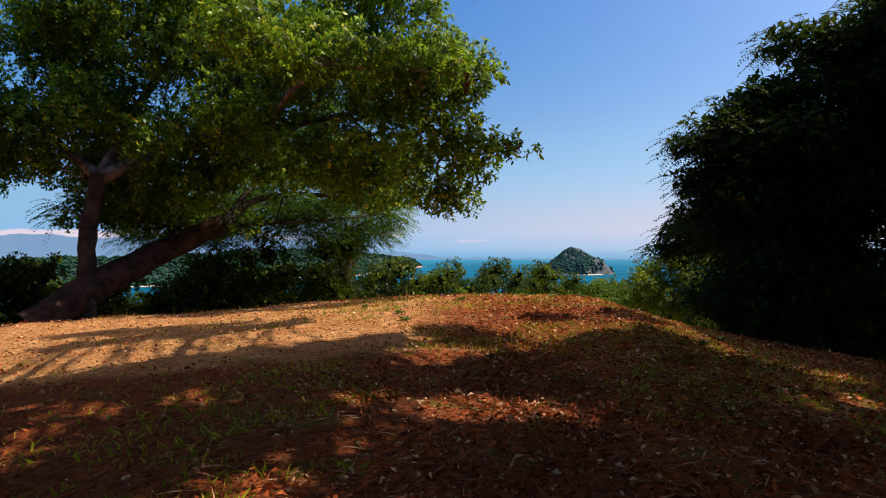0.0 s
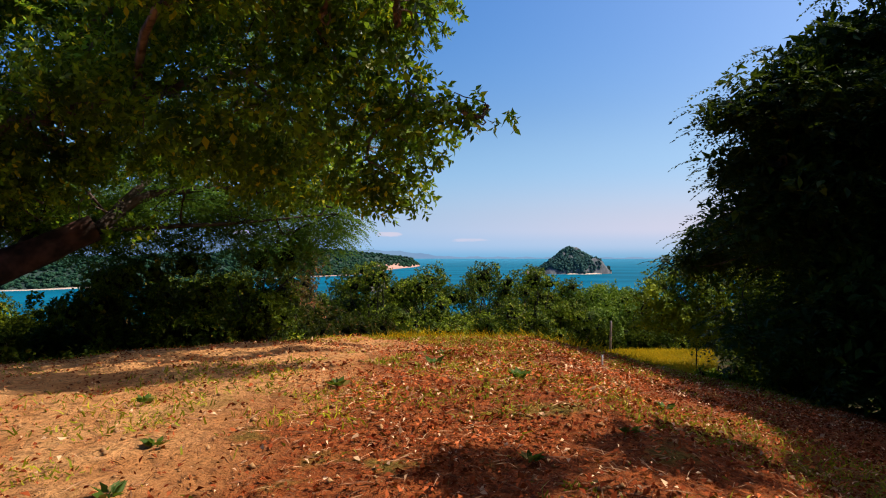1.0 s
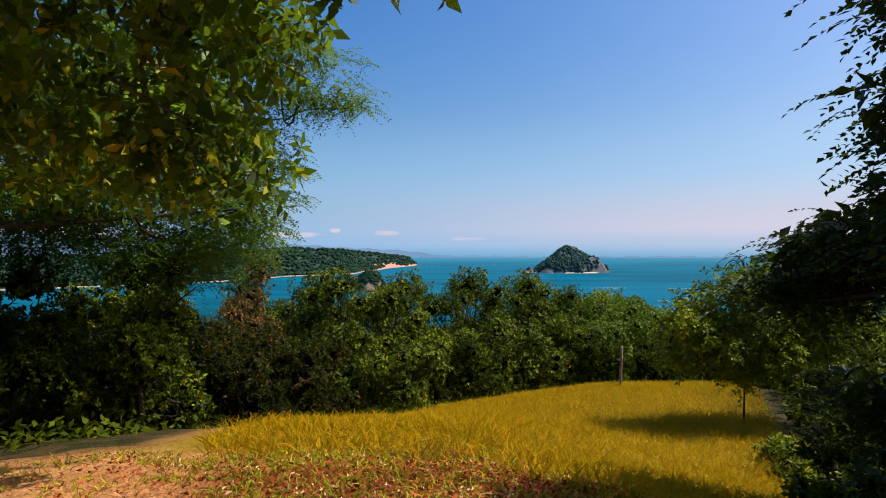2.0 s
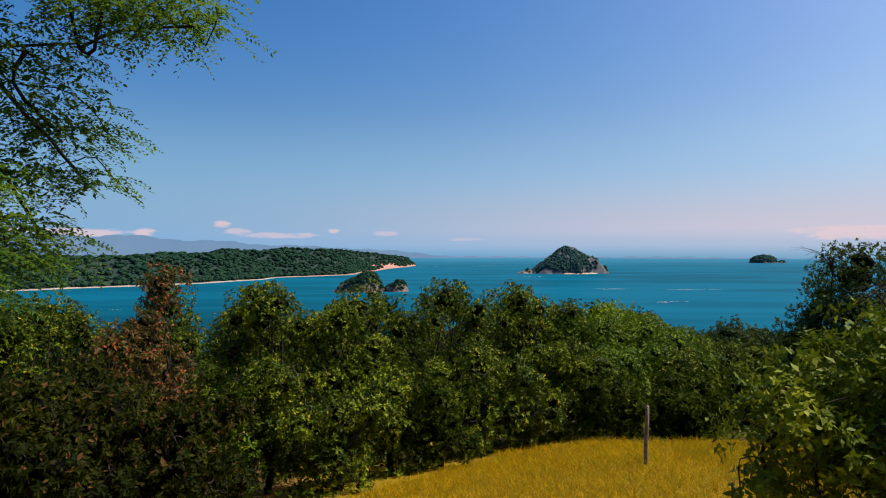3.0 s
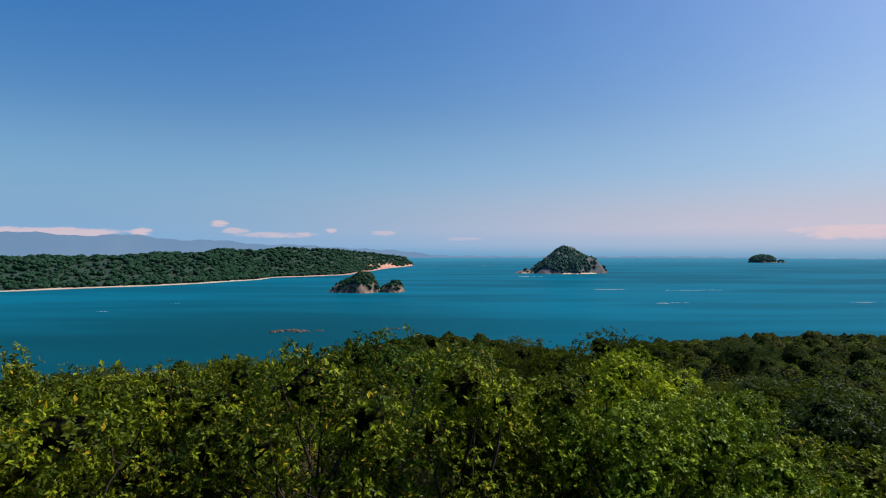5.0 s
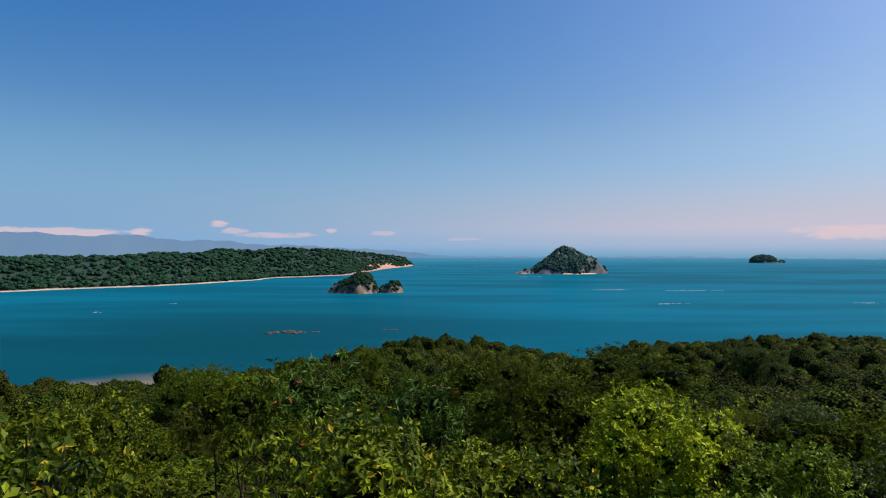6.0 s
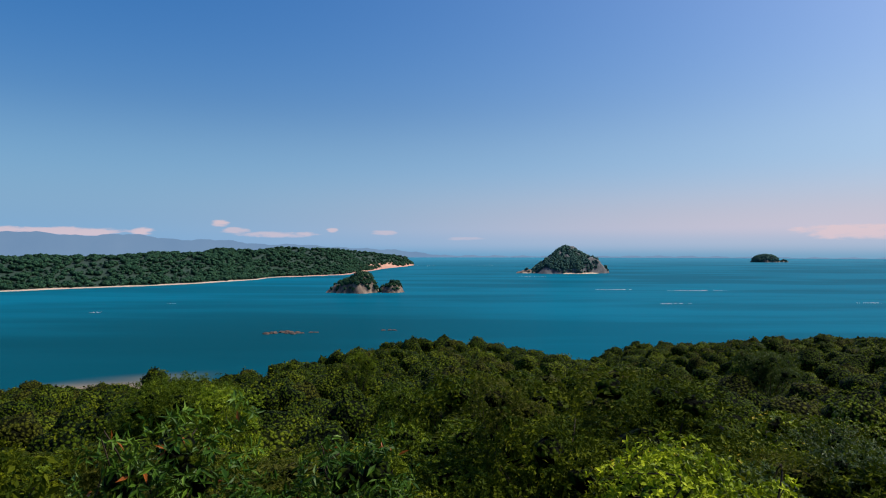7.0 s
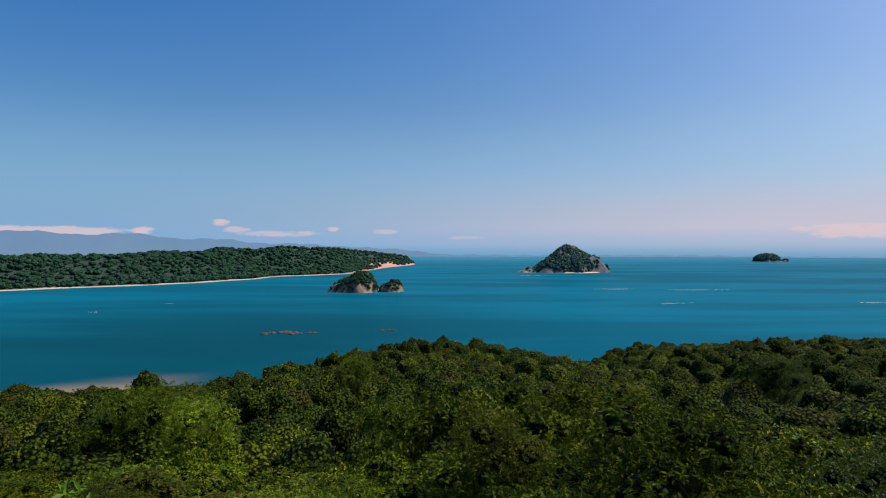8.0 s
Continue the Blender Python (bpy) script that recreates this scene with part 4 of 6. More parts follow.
puffs += [(6.0, 15.2, 1.7, 0.7, 0.7, 0.45), (5.6, 14.2, 2.4, 0.7, 0.6, 0.35), (6.2, 14.6, 2.9, 0.8, 0.7, 0.4), (6.8, 15.2, 3.5, 0.8, 0.8, 0.45), (6.1, 16.5, 0.55, 0.6, 0.6, 0.4), (6.8, 15.6, 0.9, 0.9, 0.9, 0.6), (6.4, 17.0, 0.5, 0.7, 0.7, 0.5), (7.4, 17.2, 0.2, 1.0, 1.0, 0.7), (8.4, 17.4, 1.2, 1.2, 1.1, 0.9), (7.2, 17.2, 1.6, 0.8, 0.8, 0.5), (7.8, 16.0, 2.0, 1.2, 1.2, 0.9), (8.0, 16.2, 3.2, 1.1, 1.1, 0.7)]
puffs = [tuple(0.83 * c for c in p) if p[1] > 16.4 and p[2] > 0.9 else p for p in puffs]
puffs = [(p[0] + 0.45 * float(smooth01(2.8, 4.0, p[2])), *p[1:]) for p in puffs]
foot = (8.2, 14.4, float(ground_z(8.2, 14.4)) - 0.1)
mains = [([(8.2, 14.5, 1.0), (7.4, 14.4, 2.0), (6.2, 14.2, 2.5)], 0.14, 0.04), ([(8.2, 14.5, 1.0), (8.5, 14.4, 3.0), (9.2, 14.3, 4.8)], 0.17, 0.05), ([(8.2, 14.4, 0.4), (9.8, 14.3, 1.4), (11.8, 14, 2.6)], 0.13, 0.05)]
make_tree("feathery_tree", "dense dark tree with feathery leaves hanging down to the ground", foot,
          ([foot, (8.1, 14.4, 0.0), (8.2, 14.5, 1.2)], 0.32, 0.22), limbs_from(mains, puffs, 0.035, rng), break_up(puffs, rng),
          (19000, 15, 0.46, 0.088, 0.040, {"droop": 0.4, "inner": 0.4, "fill": 60000, "fill_size": 2.5, "frond": True, "heart": 0.5, "heart_from": 0.6}), BARK_DARK, LEAF_DARK, 3)

# unseen tree added to shade the start of the way, its boughs spread above
rng = np.random.default_rng(12)
puffs = []
for gx in np.arange(1.4, 12.6, 1.2):
    for gy in np.arange(2.6, 9.0, 1.15):
        x, y = gx + 0.35 * rng.normal(), gy + 0.3 * rng.normal() - 0.10 * max(0, 5.5 - gx)
        if rng.random() < (0.93 if y < 5.6 else 0.8) and y < 8.9:
            k = 0.55 + 0.4 * rng.random()
            puffs.append((x, y, 5.4 + 0.05 * x + 0.5 * rng.random(), k, k * 0.8, k * 0.6))
puffs += [(4.0, 8.2, 5.6, 0.8, 0.6, 0.4), (3.2, 7.6, 5.5, 0.8, 0.6, 0.4), (5.0, 8.6, 5.7, 0.8, 0.6, 0.4), (2.6, 6.8, 5.5, 0.8, 0.7, 0.4), (8.2, 10.5, 5.6, 0.45, 0.3, 0.3), (7.3, 9.7, 5.5, 0.5, 0.3, 0.3), (10.8, 9.6, 6.0, 1.2, 1.0, 0.6), (12.2, 10.0, 6.0, 1.2, 1.0, 0.6), (13.4, 11.0, 6.0, 1.3, 1.1, 0.7), (11.2, 11.4, 6.2, 1.2, 0.9, 0.6), (12.6, 12.4, 6.2, 1.3, 1.0, 0.6), (11.2, 13.0, 6.6, 1.2, 0.9, 0.6), (12.8, 8.4, 5.6, 1.3, 1.0, 0.7), (10.6, 10.6, 6.0, 1.0, 0.8, 0.5)]
puffs += [(11.4, 12.6, 6.3, 1.0, 0.8, 0.5), (12.0, 11.3, 6.0, 1.0, 0.8, 0.5), (10.3, 12.0, 6.3, 0.9, 0.7, 0.5), (13.2, 9.4, 5.8, 1.0, 0.8, 0.5), (11.6, 8.7, 6.0, 1.0, 0.8, 0.5),
          (6.6, -0.4, 6.0, 2.2, 1.6, 1.0), (3.0, 0.2, 6.6, 1.8, 1.3, 0.8), (9.5, -2.0, 6.0, 2.2, 1.8, 1.0), (10.6, 1.2, 7.2, 2.6, 2.2, 1.2)]
puffs = [(p[0] - 1.25, p[1] - 1.55, *p[2:]) for p in puffs]
puffs += [(5.4, 2.8, 5.6, 0.8, 0.7, 0.4), (6.4, 3.3, 5.6, 0.8, 0.7, 0.4), (7.4, 3.1, 5.7, 0.8, 0.7, 0.4), (6.2, 5.0, 5.6, 0.7, 0.6, 0.4), (7.2, 5.6, 5.6, 0.8, 0.7, 0.4), (8.2, 4.4, 5.7, 0.8, 0.7, 0.4), (6.6, 6.6, 5.6, 0.6, 0.5, 0.35)]
# gaps over the mound; unseen clumps placed by shadows fitted to the camera's view
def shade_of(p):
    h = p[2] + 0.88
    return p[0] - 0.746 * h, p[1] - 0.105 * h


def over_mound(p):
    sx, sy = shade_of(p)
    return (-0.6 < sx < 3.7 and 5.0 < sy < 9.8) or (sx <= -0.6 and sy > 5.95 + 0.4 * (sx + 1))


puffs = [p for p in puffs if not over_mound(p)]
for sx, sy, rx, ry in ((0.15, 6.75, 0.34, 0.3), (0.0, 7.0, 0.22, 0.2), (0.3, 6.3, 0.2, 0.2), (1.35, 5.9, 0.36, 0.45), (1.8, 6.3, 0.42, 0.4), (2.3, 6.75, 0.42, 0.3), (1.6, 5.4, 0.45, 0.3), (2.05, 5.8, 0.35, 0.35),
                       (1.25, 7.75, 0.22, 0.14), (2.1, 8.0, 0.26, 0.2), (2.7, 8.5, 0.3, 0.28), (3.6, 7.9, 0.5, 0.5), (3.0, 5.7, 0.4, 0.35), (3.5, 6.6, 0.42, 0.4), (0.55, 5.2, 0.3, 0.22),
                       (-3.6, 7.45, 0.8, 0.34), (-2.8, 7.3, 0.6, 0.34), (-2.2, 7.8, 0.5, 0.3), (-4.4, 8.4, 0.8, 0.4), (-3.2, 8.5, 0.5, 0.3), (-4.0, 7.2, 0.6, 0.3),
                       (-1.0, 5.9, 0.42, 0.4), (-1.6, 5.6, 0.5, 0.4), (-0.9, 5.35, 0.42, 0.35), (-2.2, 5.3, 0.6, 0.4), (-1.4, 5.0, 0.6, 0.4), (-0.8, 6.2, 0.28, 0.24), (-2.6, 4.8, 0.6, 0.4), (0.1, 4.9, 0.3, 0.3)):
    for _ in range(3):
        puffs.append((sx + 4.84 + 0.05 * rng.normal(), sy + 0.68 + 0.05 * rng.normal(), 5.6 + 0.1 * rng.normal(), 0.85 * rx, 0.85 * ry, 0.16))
# Further unseen canopy, added to keep sky light off the ground.
for gx in np.arange(-8.5, 3.0, 1.7):
    for gy in np.arange(-4.0, 4.6, 1.7):
        puffs.append((gx + 0.4 * rng.normal(), gy + 0.4 * rng.normal(), 6.4 + 0.5 * rng.random(), 1.1, 1.0, 0.5))
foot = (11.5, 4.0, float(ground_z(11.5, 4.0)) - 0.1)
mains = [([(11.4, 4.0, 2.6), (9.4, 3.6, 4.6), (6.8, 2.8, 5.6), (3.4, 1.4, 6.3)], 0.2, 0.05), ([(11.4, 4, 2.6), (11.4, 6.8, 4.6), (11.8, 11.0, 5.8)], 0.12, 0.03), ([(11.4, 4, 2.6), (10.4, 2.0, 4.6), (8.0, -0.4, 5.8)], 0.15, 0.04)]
make_tree("broadleaf_tree", "unseen spreading tree added to shade the bare hilltop earth", foot,
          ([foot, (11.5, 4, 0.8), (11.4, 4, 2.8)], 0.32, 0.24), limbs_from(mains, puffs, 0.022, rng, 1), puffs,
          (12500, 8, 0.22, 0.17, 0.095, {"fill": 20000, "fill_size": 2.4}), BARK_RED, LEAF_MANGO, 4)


# ---- the slope: shrubs beside the grass and the wall of bushes ----
def bush(name, label, x, y, top, r, leaf_mat, seed, size=0.17):
    rng = np.random.default_rng(seed)
    gz = float(ground_z(x, y))
    top = top + 0.45
    h = top - gz
    puffs = []
    n = 8 + int(r * 3)
    for i in range(n):
        a = rng.random() * 6.28
        f = 0.85 * math.sqrt(rng.random())
        zt = gz + h * (0.25 + 0.70 * rng.random() ** 0.7 * (1 - 0.35 * f * f))
        pr = r * (0.26 + 0.2 * rng.random())
        puffs.append((x + math.cos(a) * f * r, y + math.sin(a) * f * r, min(zt, top - pr * 0.7), pr, pr, pr * 0.8))
    puffs.append((x, y, top - 0.45 * r, r * 0.55, r * 0.55, r * 0.45))
    puffs.append((x, y, gz + h * 0.38, r * 0.8, r * 0.8, h * 0.3))
    for i in range(3 + int(2 * r)):     # low skirts of foliage
        a = rng.random() * 6.28
        pr = r * (0.2 + 0.12 * rng.random())
        puffs.append((x + math.cos(a) * r * 0.8, y + math.sin(a) * r * 0.8, gz + h * (0.1 + 0.25 * rng.random()), pr, pr, pr * 0.9))
    for i in range(1 + int(r / 2)):         # shoots that stand out of the crown
        a, f = rng.random() * 6.28, 0.8 * math.sqrt(rng.random())
        pr = r * (0.10 + 0.06 * rng.random())
        puffs.append((x + math.cos(a) * f * r, y + math.sin(a) * f * r, top - 0.12 * r - 0.45 * r * f + 0.07 * r * rng.normal(), pr, pr, pr * 2.4))
    fork = (x, y, gz + h * 0.3)
    limbs = limbs_to(fork, puffs[:-1], 0.05 + 0.012 * r, rng, extra=1)
    count = int(255 * r * r * (0.17 / size) ** 1.5)
    return make_tree(name, label, (x, y, gz - 0.1), ([(x, y, gz - 0.1), (x + 0.1, y, gz + h * 0.15), fork], 0.07 + 0.02 * r, 0.06 + 0.012 * r), limbs, puffs,
                     (count, 7, size * 0.9, size, size * (0.52 if size < 0.2 else 0.3), {"inner": 0.6, "droop": 0.45, "whorl": True, "heart": 0.42, "heart_from": 0.3, "fill": count // 3, "top": 0.2}), BARK_DARK, leaf_mat, seed)


# x, y, top, radius, kind of shrub
SLOPE = [(24.9, 49.8, 0.9, 4.7, 13), (16.6, 35.0, -3.2, 2.0, 3), (13.6, 27.4, -2.0, 1.8, 3), (12.9, 30.6, -2.8, 1.5, 3), (15.2, 30.0, -1.6, 2.2, 3),
    (-6.0, 38.0, 0.0, 1.7, 2), (-9.5, 35.0, -1.0, 2.2, 0), (-12.5, 38, -1.1, 2.6, 0), (-3.0, 39.5, -0.8, 2.3, 0), (0.0, 41.0, -0.8, 2.3, 0), (3.4, 44.0, -0.65, 2.4, 0),
    (6.7, 46.0, -0.9, 2.4, 0), (10.8, 45.5, -2.2, 2.3, 1), (9.0, 47.5, -2.0, 2.0, 0), (12.8, 46.8, -2.5, 2.0, 1), (13.4, 44.0, -2.9, 1.8, 1), (3.6, 50.6, -1.5, 1.5, 3), (0.4, 48.9, -1.7, 1.9, 3)]
SLOPE += [(-1.0, 48.0, -1.8, 2.5, 0), (-5, 46, -1.0, 2.8, 0), (-9, 45, -1.0, 2.8, 0), (-14.5, 46, -1.6, 3.0, 0), (13.7, 55.4, -2.5, 2.8, 6), (11.3, 70, -4.1, 2.6, 8), (19.9, 77, -5.9, 4.0, 9), (-22, 115, -13.2, 7.4, 10), (-11.5, 101, -11.3, 3.8, 11), (-9, 179, -20.5, 4.6, 10), (6.6, 96, -10.2, 4.4, 10), (67, 156, -16.5, 6.5, 12), (17.6, 54.6, -4.0, 2.2, 1),
    (11.8, 59.5, -3.0, 2.6, 3), (8.6, 52.6, -3.6, 2.0, 0), (3.9, 55.2, -1.8, 2.2, 7), (7.0, 56.3, -2.8, 2.0, 7), (-2, 55, -3.0, 2.8, 0), (-7.5, 54, -3.0, 3.0, 0), (-2.4, 31.0, -2.9, 1.5, 5),
    (-5.0, 29.5, -2.0, 1.9, 5), (-1.6, 34.6, -2.6, 1.8, 0), (1.7, 36.0, -3.0, 1.7, 0), (4.6, 38.5, -2.7, 1.9, 0), (7.6, 40.5, -2.9, 1.9, 0), (10.6, 41.5, -3.1, 1.9, 1)]
SLOPE += [(19.5, 52, -3.6, 2.6, 13), (22.5, 56, -4.2, 3.0, 13), (17.4, 60.5, -4.8, 2.4, 13), (24, 49, -3.4, 2.8, 13), (23, 64, -5.6, 3.0, 13), (27, 70, -6.8, 3.2, 13), (31, 78, -8.2, 3.4, 13), (13.5, 43, -3.5, 2.1, 0), (17, 47, -3.7, 2.5, 0), (-8.5, 27.5, -1.6, 2.1, 5), (-6.6, 36.0, -1.7, 1.3, 2), (-6.2, 33.5, -2.5, 1.8, 5), (-5.5, 33.0, -3.9, 0.6, 1),
    (-1.9, 33.2, -4.3, 0.5, 1), (-9.0, 31.5, -2.0, 2.0, 5), (-4.6, 23.7, 0.2, 1.6, 0), (-6.5, 23.0, 0.2, 1.8, 0), (-8.4, 23.4, -0.3, 1.8, 0), (-10.5, 24.5, -1.2, 1.7, 3),
    (-13.0, 26.5, -1.9, 2.4, 3), (-14, 22, -1.5, 1.9, 3), (-13, 31, -2.2, 2.6, 5), (-17, 27, -1.6, 2.8, 0), (-5.4, 26.5, -1.0, 1.7, 5), (0.6, 33.2, -3.3, 1.3, 0)]
SLOPE += [(3.2, 35.6, -3.5, 1.3, 3), (-3.8, 29.0, -2.6, 1.6, 5), (9.3, 38.4, -3.6, 1.3, 3), (6.2, 38.2, -3.5, 1.3, 0), (11.6, 38.4, -4.3, 1.3, 3), (14.8, 35.6, -3.4, 1.6, 3),
    (12.4, 39.2, -3.8, 1.6, 3), (8.6, 18.6, -1.9, 1.3, 3), (-12.6, 18.5, -0.5, 1.5, 3), (-10.6, 19.2, -1.0, 1.0, 3), (9.9, 14.6, -1.4, 1.4, 3), (9.3, 20.8, -2.3, 1.2, 3), (7.6, 15.6, -1.7, 0.9, 3), (8.6, 12.4, -1.6, 1.0, 3)]
KINDS = [("leafy_shrub", "leafy green shrub on the grassy slope below the hilltop", LEAF_BUSH, 0.118),
         ("bright_shrub", "bright yellow-green shrub with small leaves", LEAF_BRIGHT, 0.105),
         ("dry_shrub", "tall shrub overgrown with dry reddish brown creeper", LEAF_DRY, 0.15),
         ("dark_shrub", "dark green shrub with glossy leaves", LEAF_FOREST, 0.13),
         ("yellow_green_shrub", "sunlit yellow-green shrub beside the golden grass", LEAF_YELLOW, 0.115),
         ("tangled_shrub", "dark tangled shrub with brown twigs at the edge of the grass", LEAF_TANGLE, 0.15),
         ("lime_tree", "bright lime-green feathery tree standing out of the woods", LEAF_LIME, 0.125),
         ("mango_tree", "dark green tree with whorls of long drooping leaves", LEAF_MANGO, 0.22),
         ("olive_tree", "thin olive-brown tree standing in the green woods", LEAF_OLIVE, 0.12),
         ("round_tree", "round green tree standing in the coastal woods", LEAF_WOOD, 0.13),
         ("spreading_tree", "large spreading green tree rising above the coastal woods", LEAF_WOOD, 0.30),
         ("bright_tree", "fresh green tree among darker coastal woods", LEAF_BRIGHT, 0.22),
         ("dark_tree", "dark reddish-green tree standing out of the woods", LEAF_DARK, 0.34),
         # Dark leaves here carry the shade of the slope in their colour.
         ("dense_tree", "dense dark green tree, the slope's shade put into its leaf colour", LEAF_DARK, 0.14)]
for x, y in ((6.5, 17.4), (7.3, 19.0), (7.9, 20.6), (8.6, 22.0)):
    SLOPE.append((x, y, float(ground_z(x, y)) - 0.05, 0.5, 4))
for i, (x, y, top, r, kind) in enumerate(SLOPE):
    name, label, mat, size = KINDS[kind]
    bush(name, label, x, y, top, r, mat, 100 + i, size)

def bare_sapling(x, y, top, seed, wide=1.0):
    """A leafless forked stem rising out of a shrub."""
    rng = np.random.default_rng(seed)
    gz = float(ground_z(x, y))
    root = new("bare_sapling")
    root.location = (x, y, gz - 0.05)
    root.scale = (wide, wide, 1)
    tagged(root, "leafless grey sapling rising out of the leafy crowns", "sapling")
    h = top - gz
    fork = np.array((0.1, 0, h - min(0.3 * h, 1.5)))
    child("stem", mesh_from("stem", *tube(bend([(0, 0, 0), (0.05, 0, h * 0.4), fork], 10, rng, 0.02), np.linspace(0.024, 0.014, 10), 7, 0.06, rng), BARK_DARK, True), root)
    for a in np.linspace(2.2, 4.6, 6):
        out = np.array((math.cos(a), 0.5 * math.sin(a * 2), 0))
        end = fork + out * (0.3 + 0.4 * rng.random()) + (0, 0, min(h, 5.0) * (0.08 + 0.22 * rng.random()))
        mid = fork + out * 0.2 + (0, 0, min(h, 5.0) * 0.2)
        child("branch", mesh_from("branch", *tube(bend([fork, mid, end], 9, rng, 0.03), np.linspace(0.016, 0.005, 9), 5, 0.05, rng), BARK_DARK, True), root)
        tip = end + out * 0.3 + (0, 0, -0.25 * rng.random())
        child("branch", mesh_from("branch", *tube(bend([mid, (mid + tip) / 2 + (0, 0, 0.2), tip], 7, rng, 0.03), np.linspace(0.009, 0.004, 7), 4), BARK_DARK, True), root)


bare_sapling(9.0, 24.8, 0.9, 71)
bare_sapling(22.7, 48.5, 1.2, 72, 2.2)

# the tree that reaches out over the edge of the golden grass
rng = np.random.default_rng(19)
puffs = [(7.4, 24.0, -1.3, 0.7, 0.8, 0.5), (7.7, 24.3, -0.8, 0.8, 0.8, 0.5), (8.4, 24.2, -0.5, 0.8, 0.8, 0.5), (9.1, 24.5, -0.2, 0.9, 0.9, 0.5), (8.2, 24.0, -1.5, 0.8, 0.8, 0.5), (9.0, 24.2, -1.2, 0.9, 0.9, 0.7), (9.8, 24.6, -0.6, 1.0, 1.0, 0.8),
         (10.6, 25.0, -0.1, 1.1, 1.0, 0.7), (10.0, 24.4, -1.8, 0.9, 0.9, 0.7), (11.0, 24.8, -1.0, 1.2, 1.1, 1.0), (7.2, 24.4, -2.0, 0.45, 0.5, 0.3), (11.7, 25.2, 0.1, 1.2, 1.2, 0.7), (9.2, 24.0, -1.9, 0.7, 0.7, 0.5), (11.8, 24.6, -1.9, 1.2, 1.1, 0.9), (8.0, 24.4, -1.9, 0.7, 0.6, 0.5), (8.6, 24.4, -2.2, 0.7, 0.6, 0.4)]
foot = (11.2, 24.8, float(ground_z(11.2, 24.8)) - 0.1)
mains = [([(11.2, 24.8, -2.2), (10.0, 24.6, -1.3), (8.6, 24.3, -1.0), (7.4, 24.1, -1.2)], 0.07, 0.02), ([(11.2, 24.8, -2.2), (11.0, 24.9, -1.0), (10.4, 24.9, 0.0)], 0.06, 0.02)]
make_tree("overhanging_tree", "yellow-green tree reaching out over the golden grass", foot, ([foot, (11.2, 24.8, -2.9), (11.2, 24.8, -2.1)], 0.12, 0.09),
          limbs_from(mains, puffs, 0.02, rng, 2), break_up(puffs, rng), (2900, 9, 0.22, 0.105, 0.052, {"inner": 0.55, "droop": 0.35, "whorl": True, "fill": 2500, "top": 0.3}), BARK_DARK, LEAF_YELLOW, 19)

# ---- woods between the slope and the shore ----
protos = []
for v in range(12):
    rng = np.random.default_rng(300 + v)
    fine = v < 6
    r = 3.0
    puffs = [(math.cos(a) * f * r, math.sin(a) * f * r, 6.0 - 3.2 * f * f + 0.8 * (rng.random() - 0.5), pr, pr, pr * 0.75)
             for a, f, pr in ((rng.random() * 6.28, 0.92 * math.sqrt(rng.random()), 0.7 + 0.55 * rng.random()) for _ in range(15))]
    puffs.append((0, 0, 4.0, 2.2, 2.2, 1.6))
    mat = (LEAF_FOREST, LEAF_WOOD, LEAF_FOREST, LEAF_WOOD, LEAF_OLIVE, LEAF_BUSH)[v % 6]
    leaves = (1300, 7, 0.18, 0.145, 0.062, {"inner": 0.7, "droop": 0.4, "top": 0.3, "whorl": True, "heart": 0.42, "fill": 900, "fill_size": 1.8}) if fine else (400, 6, 0.26, 0.25, 0.118, {"inner": 0.76, "droop": 0.4, "top": 0.35, "whorl": True, "heart": 0.5, "fill": 350})
    protos.append(make_tree("woodland_tree", "rounded green tree in dense coastal woodland", (0, 0, 0), ([(0, 0, -1.5), (0.1, 0, 1.5), (0, 0.1, 3.2)], 0.16, 0.11),
                            limbs_to((0, 0.1, 3.0), puffs[:7 if fine else 3], 0.07, rng, extra=0), puffs, leaves, BARK_DARK, mat, 400 + v, "woods below the hill"))
rng = np.random.default_rng(77)
used = [False] * 12
spots = []
yy = 60.0
while yy < 112:
    step = 5.5 + (yy - 60) * 0.02
    for xx in np.arange(-0.72 * (yy - 36) - 4, 0.72 * (yy - 36) + 26, step):
        x, y = xx + rng.normal() * 1.3, yy + rng.normal() * 1.3
        spots.append((x, y))
    yy += step * 0.92
for x in (19.5, 23, 26.5, 30, 21, 25, -17, -20, -12, -16, 28):
    spots.append((x, 46 + 12 * rng.random()))
for n, (x, y) in enumerate(spots):
    v = int(rng.integers(6)) + (0 if y < 79 else 6)
    top = float(canopy_z(x, y)) + rng.normal() * 1.3 + (0.5 if y > 59 else -1.4) - 1.5 * float(smooth01(10, 2, x)) * float(smooth01(100, 85, y))
    left = float(smooth01(12, 3, x))     # a lower cap on this side, fitted to the camera's view
    # Tree tops are kept under sight lines from the camera.
    top = min(top, (1.5 - 0.122 * (y - 27)) * (1 - left) + (1.2 - 0.32 * (y - 45)) * left) - 1.4 * rng.random() ** 2
    gz = float(ground_z(x, y))
    s = max((top - gz) / 6.6, 0.4)
    wide = (0.85 + 0.35 * rng.random()) * max(1.0, 0.85 / s)
    if rng.random() < 0.3:
        s, wide = s * 1.05, wide * (1.1 + 0.25 * rng.random())
    m = Matrix.Translation((x, y, gz)) @ Matrix.Rotation(rng.random() * 6.28, 4, "Z") @ Matrix.Diagonal((s * wide, s * wide, s, 1))
    if not used[v]:
        used[v] = True
        protos[v].matrix_basis = m
    else:
        copy_thing(protos[v], m @ Matrix.Diagonal([1 / c for c in protos[v].scale] + [1]))


xs, ys, rs = [], [], []
yy = 111.0
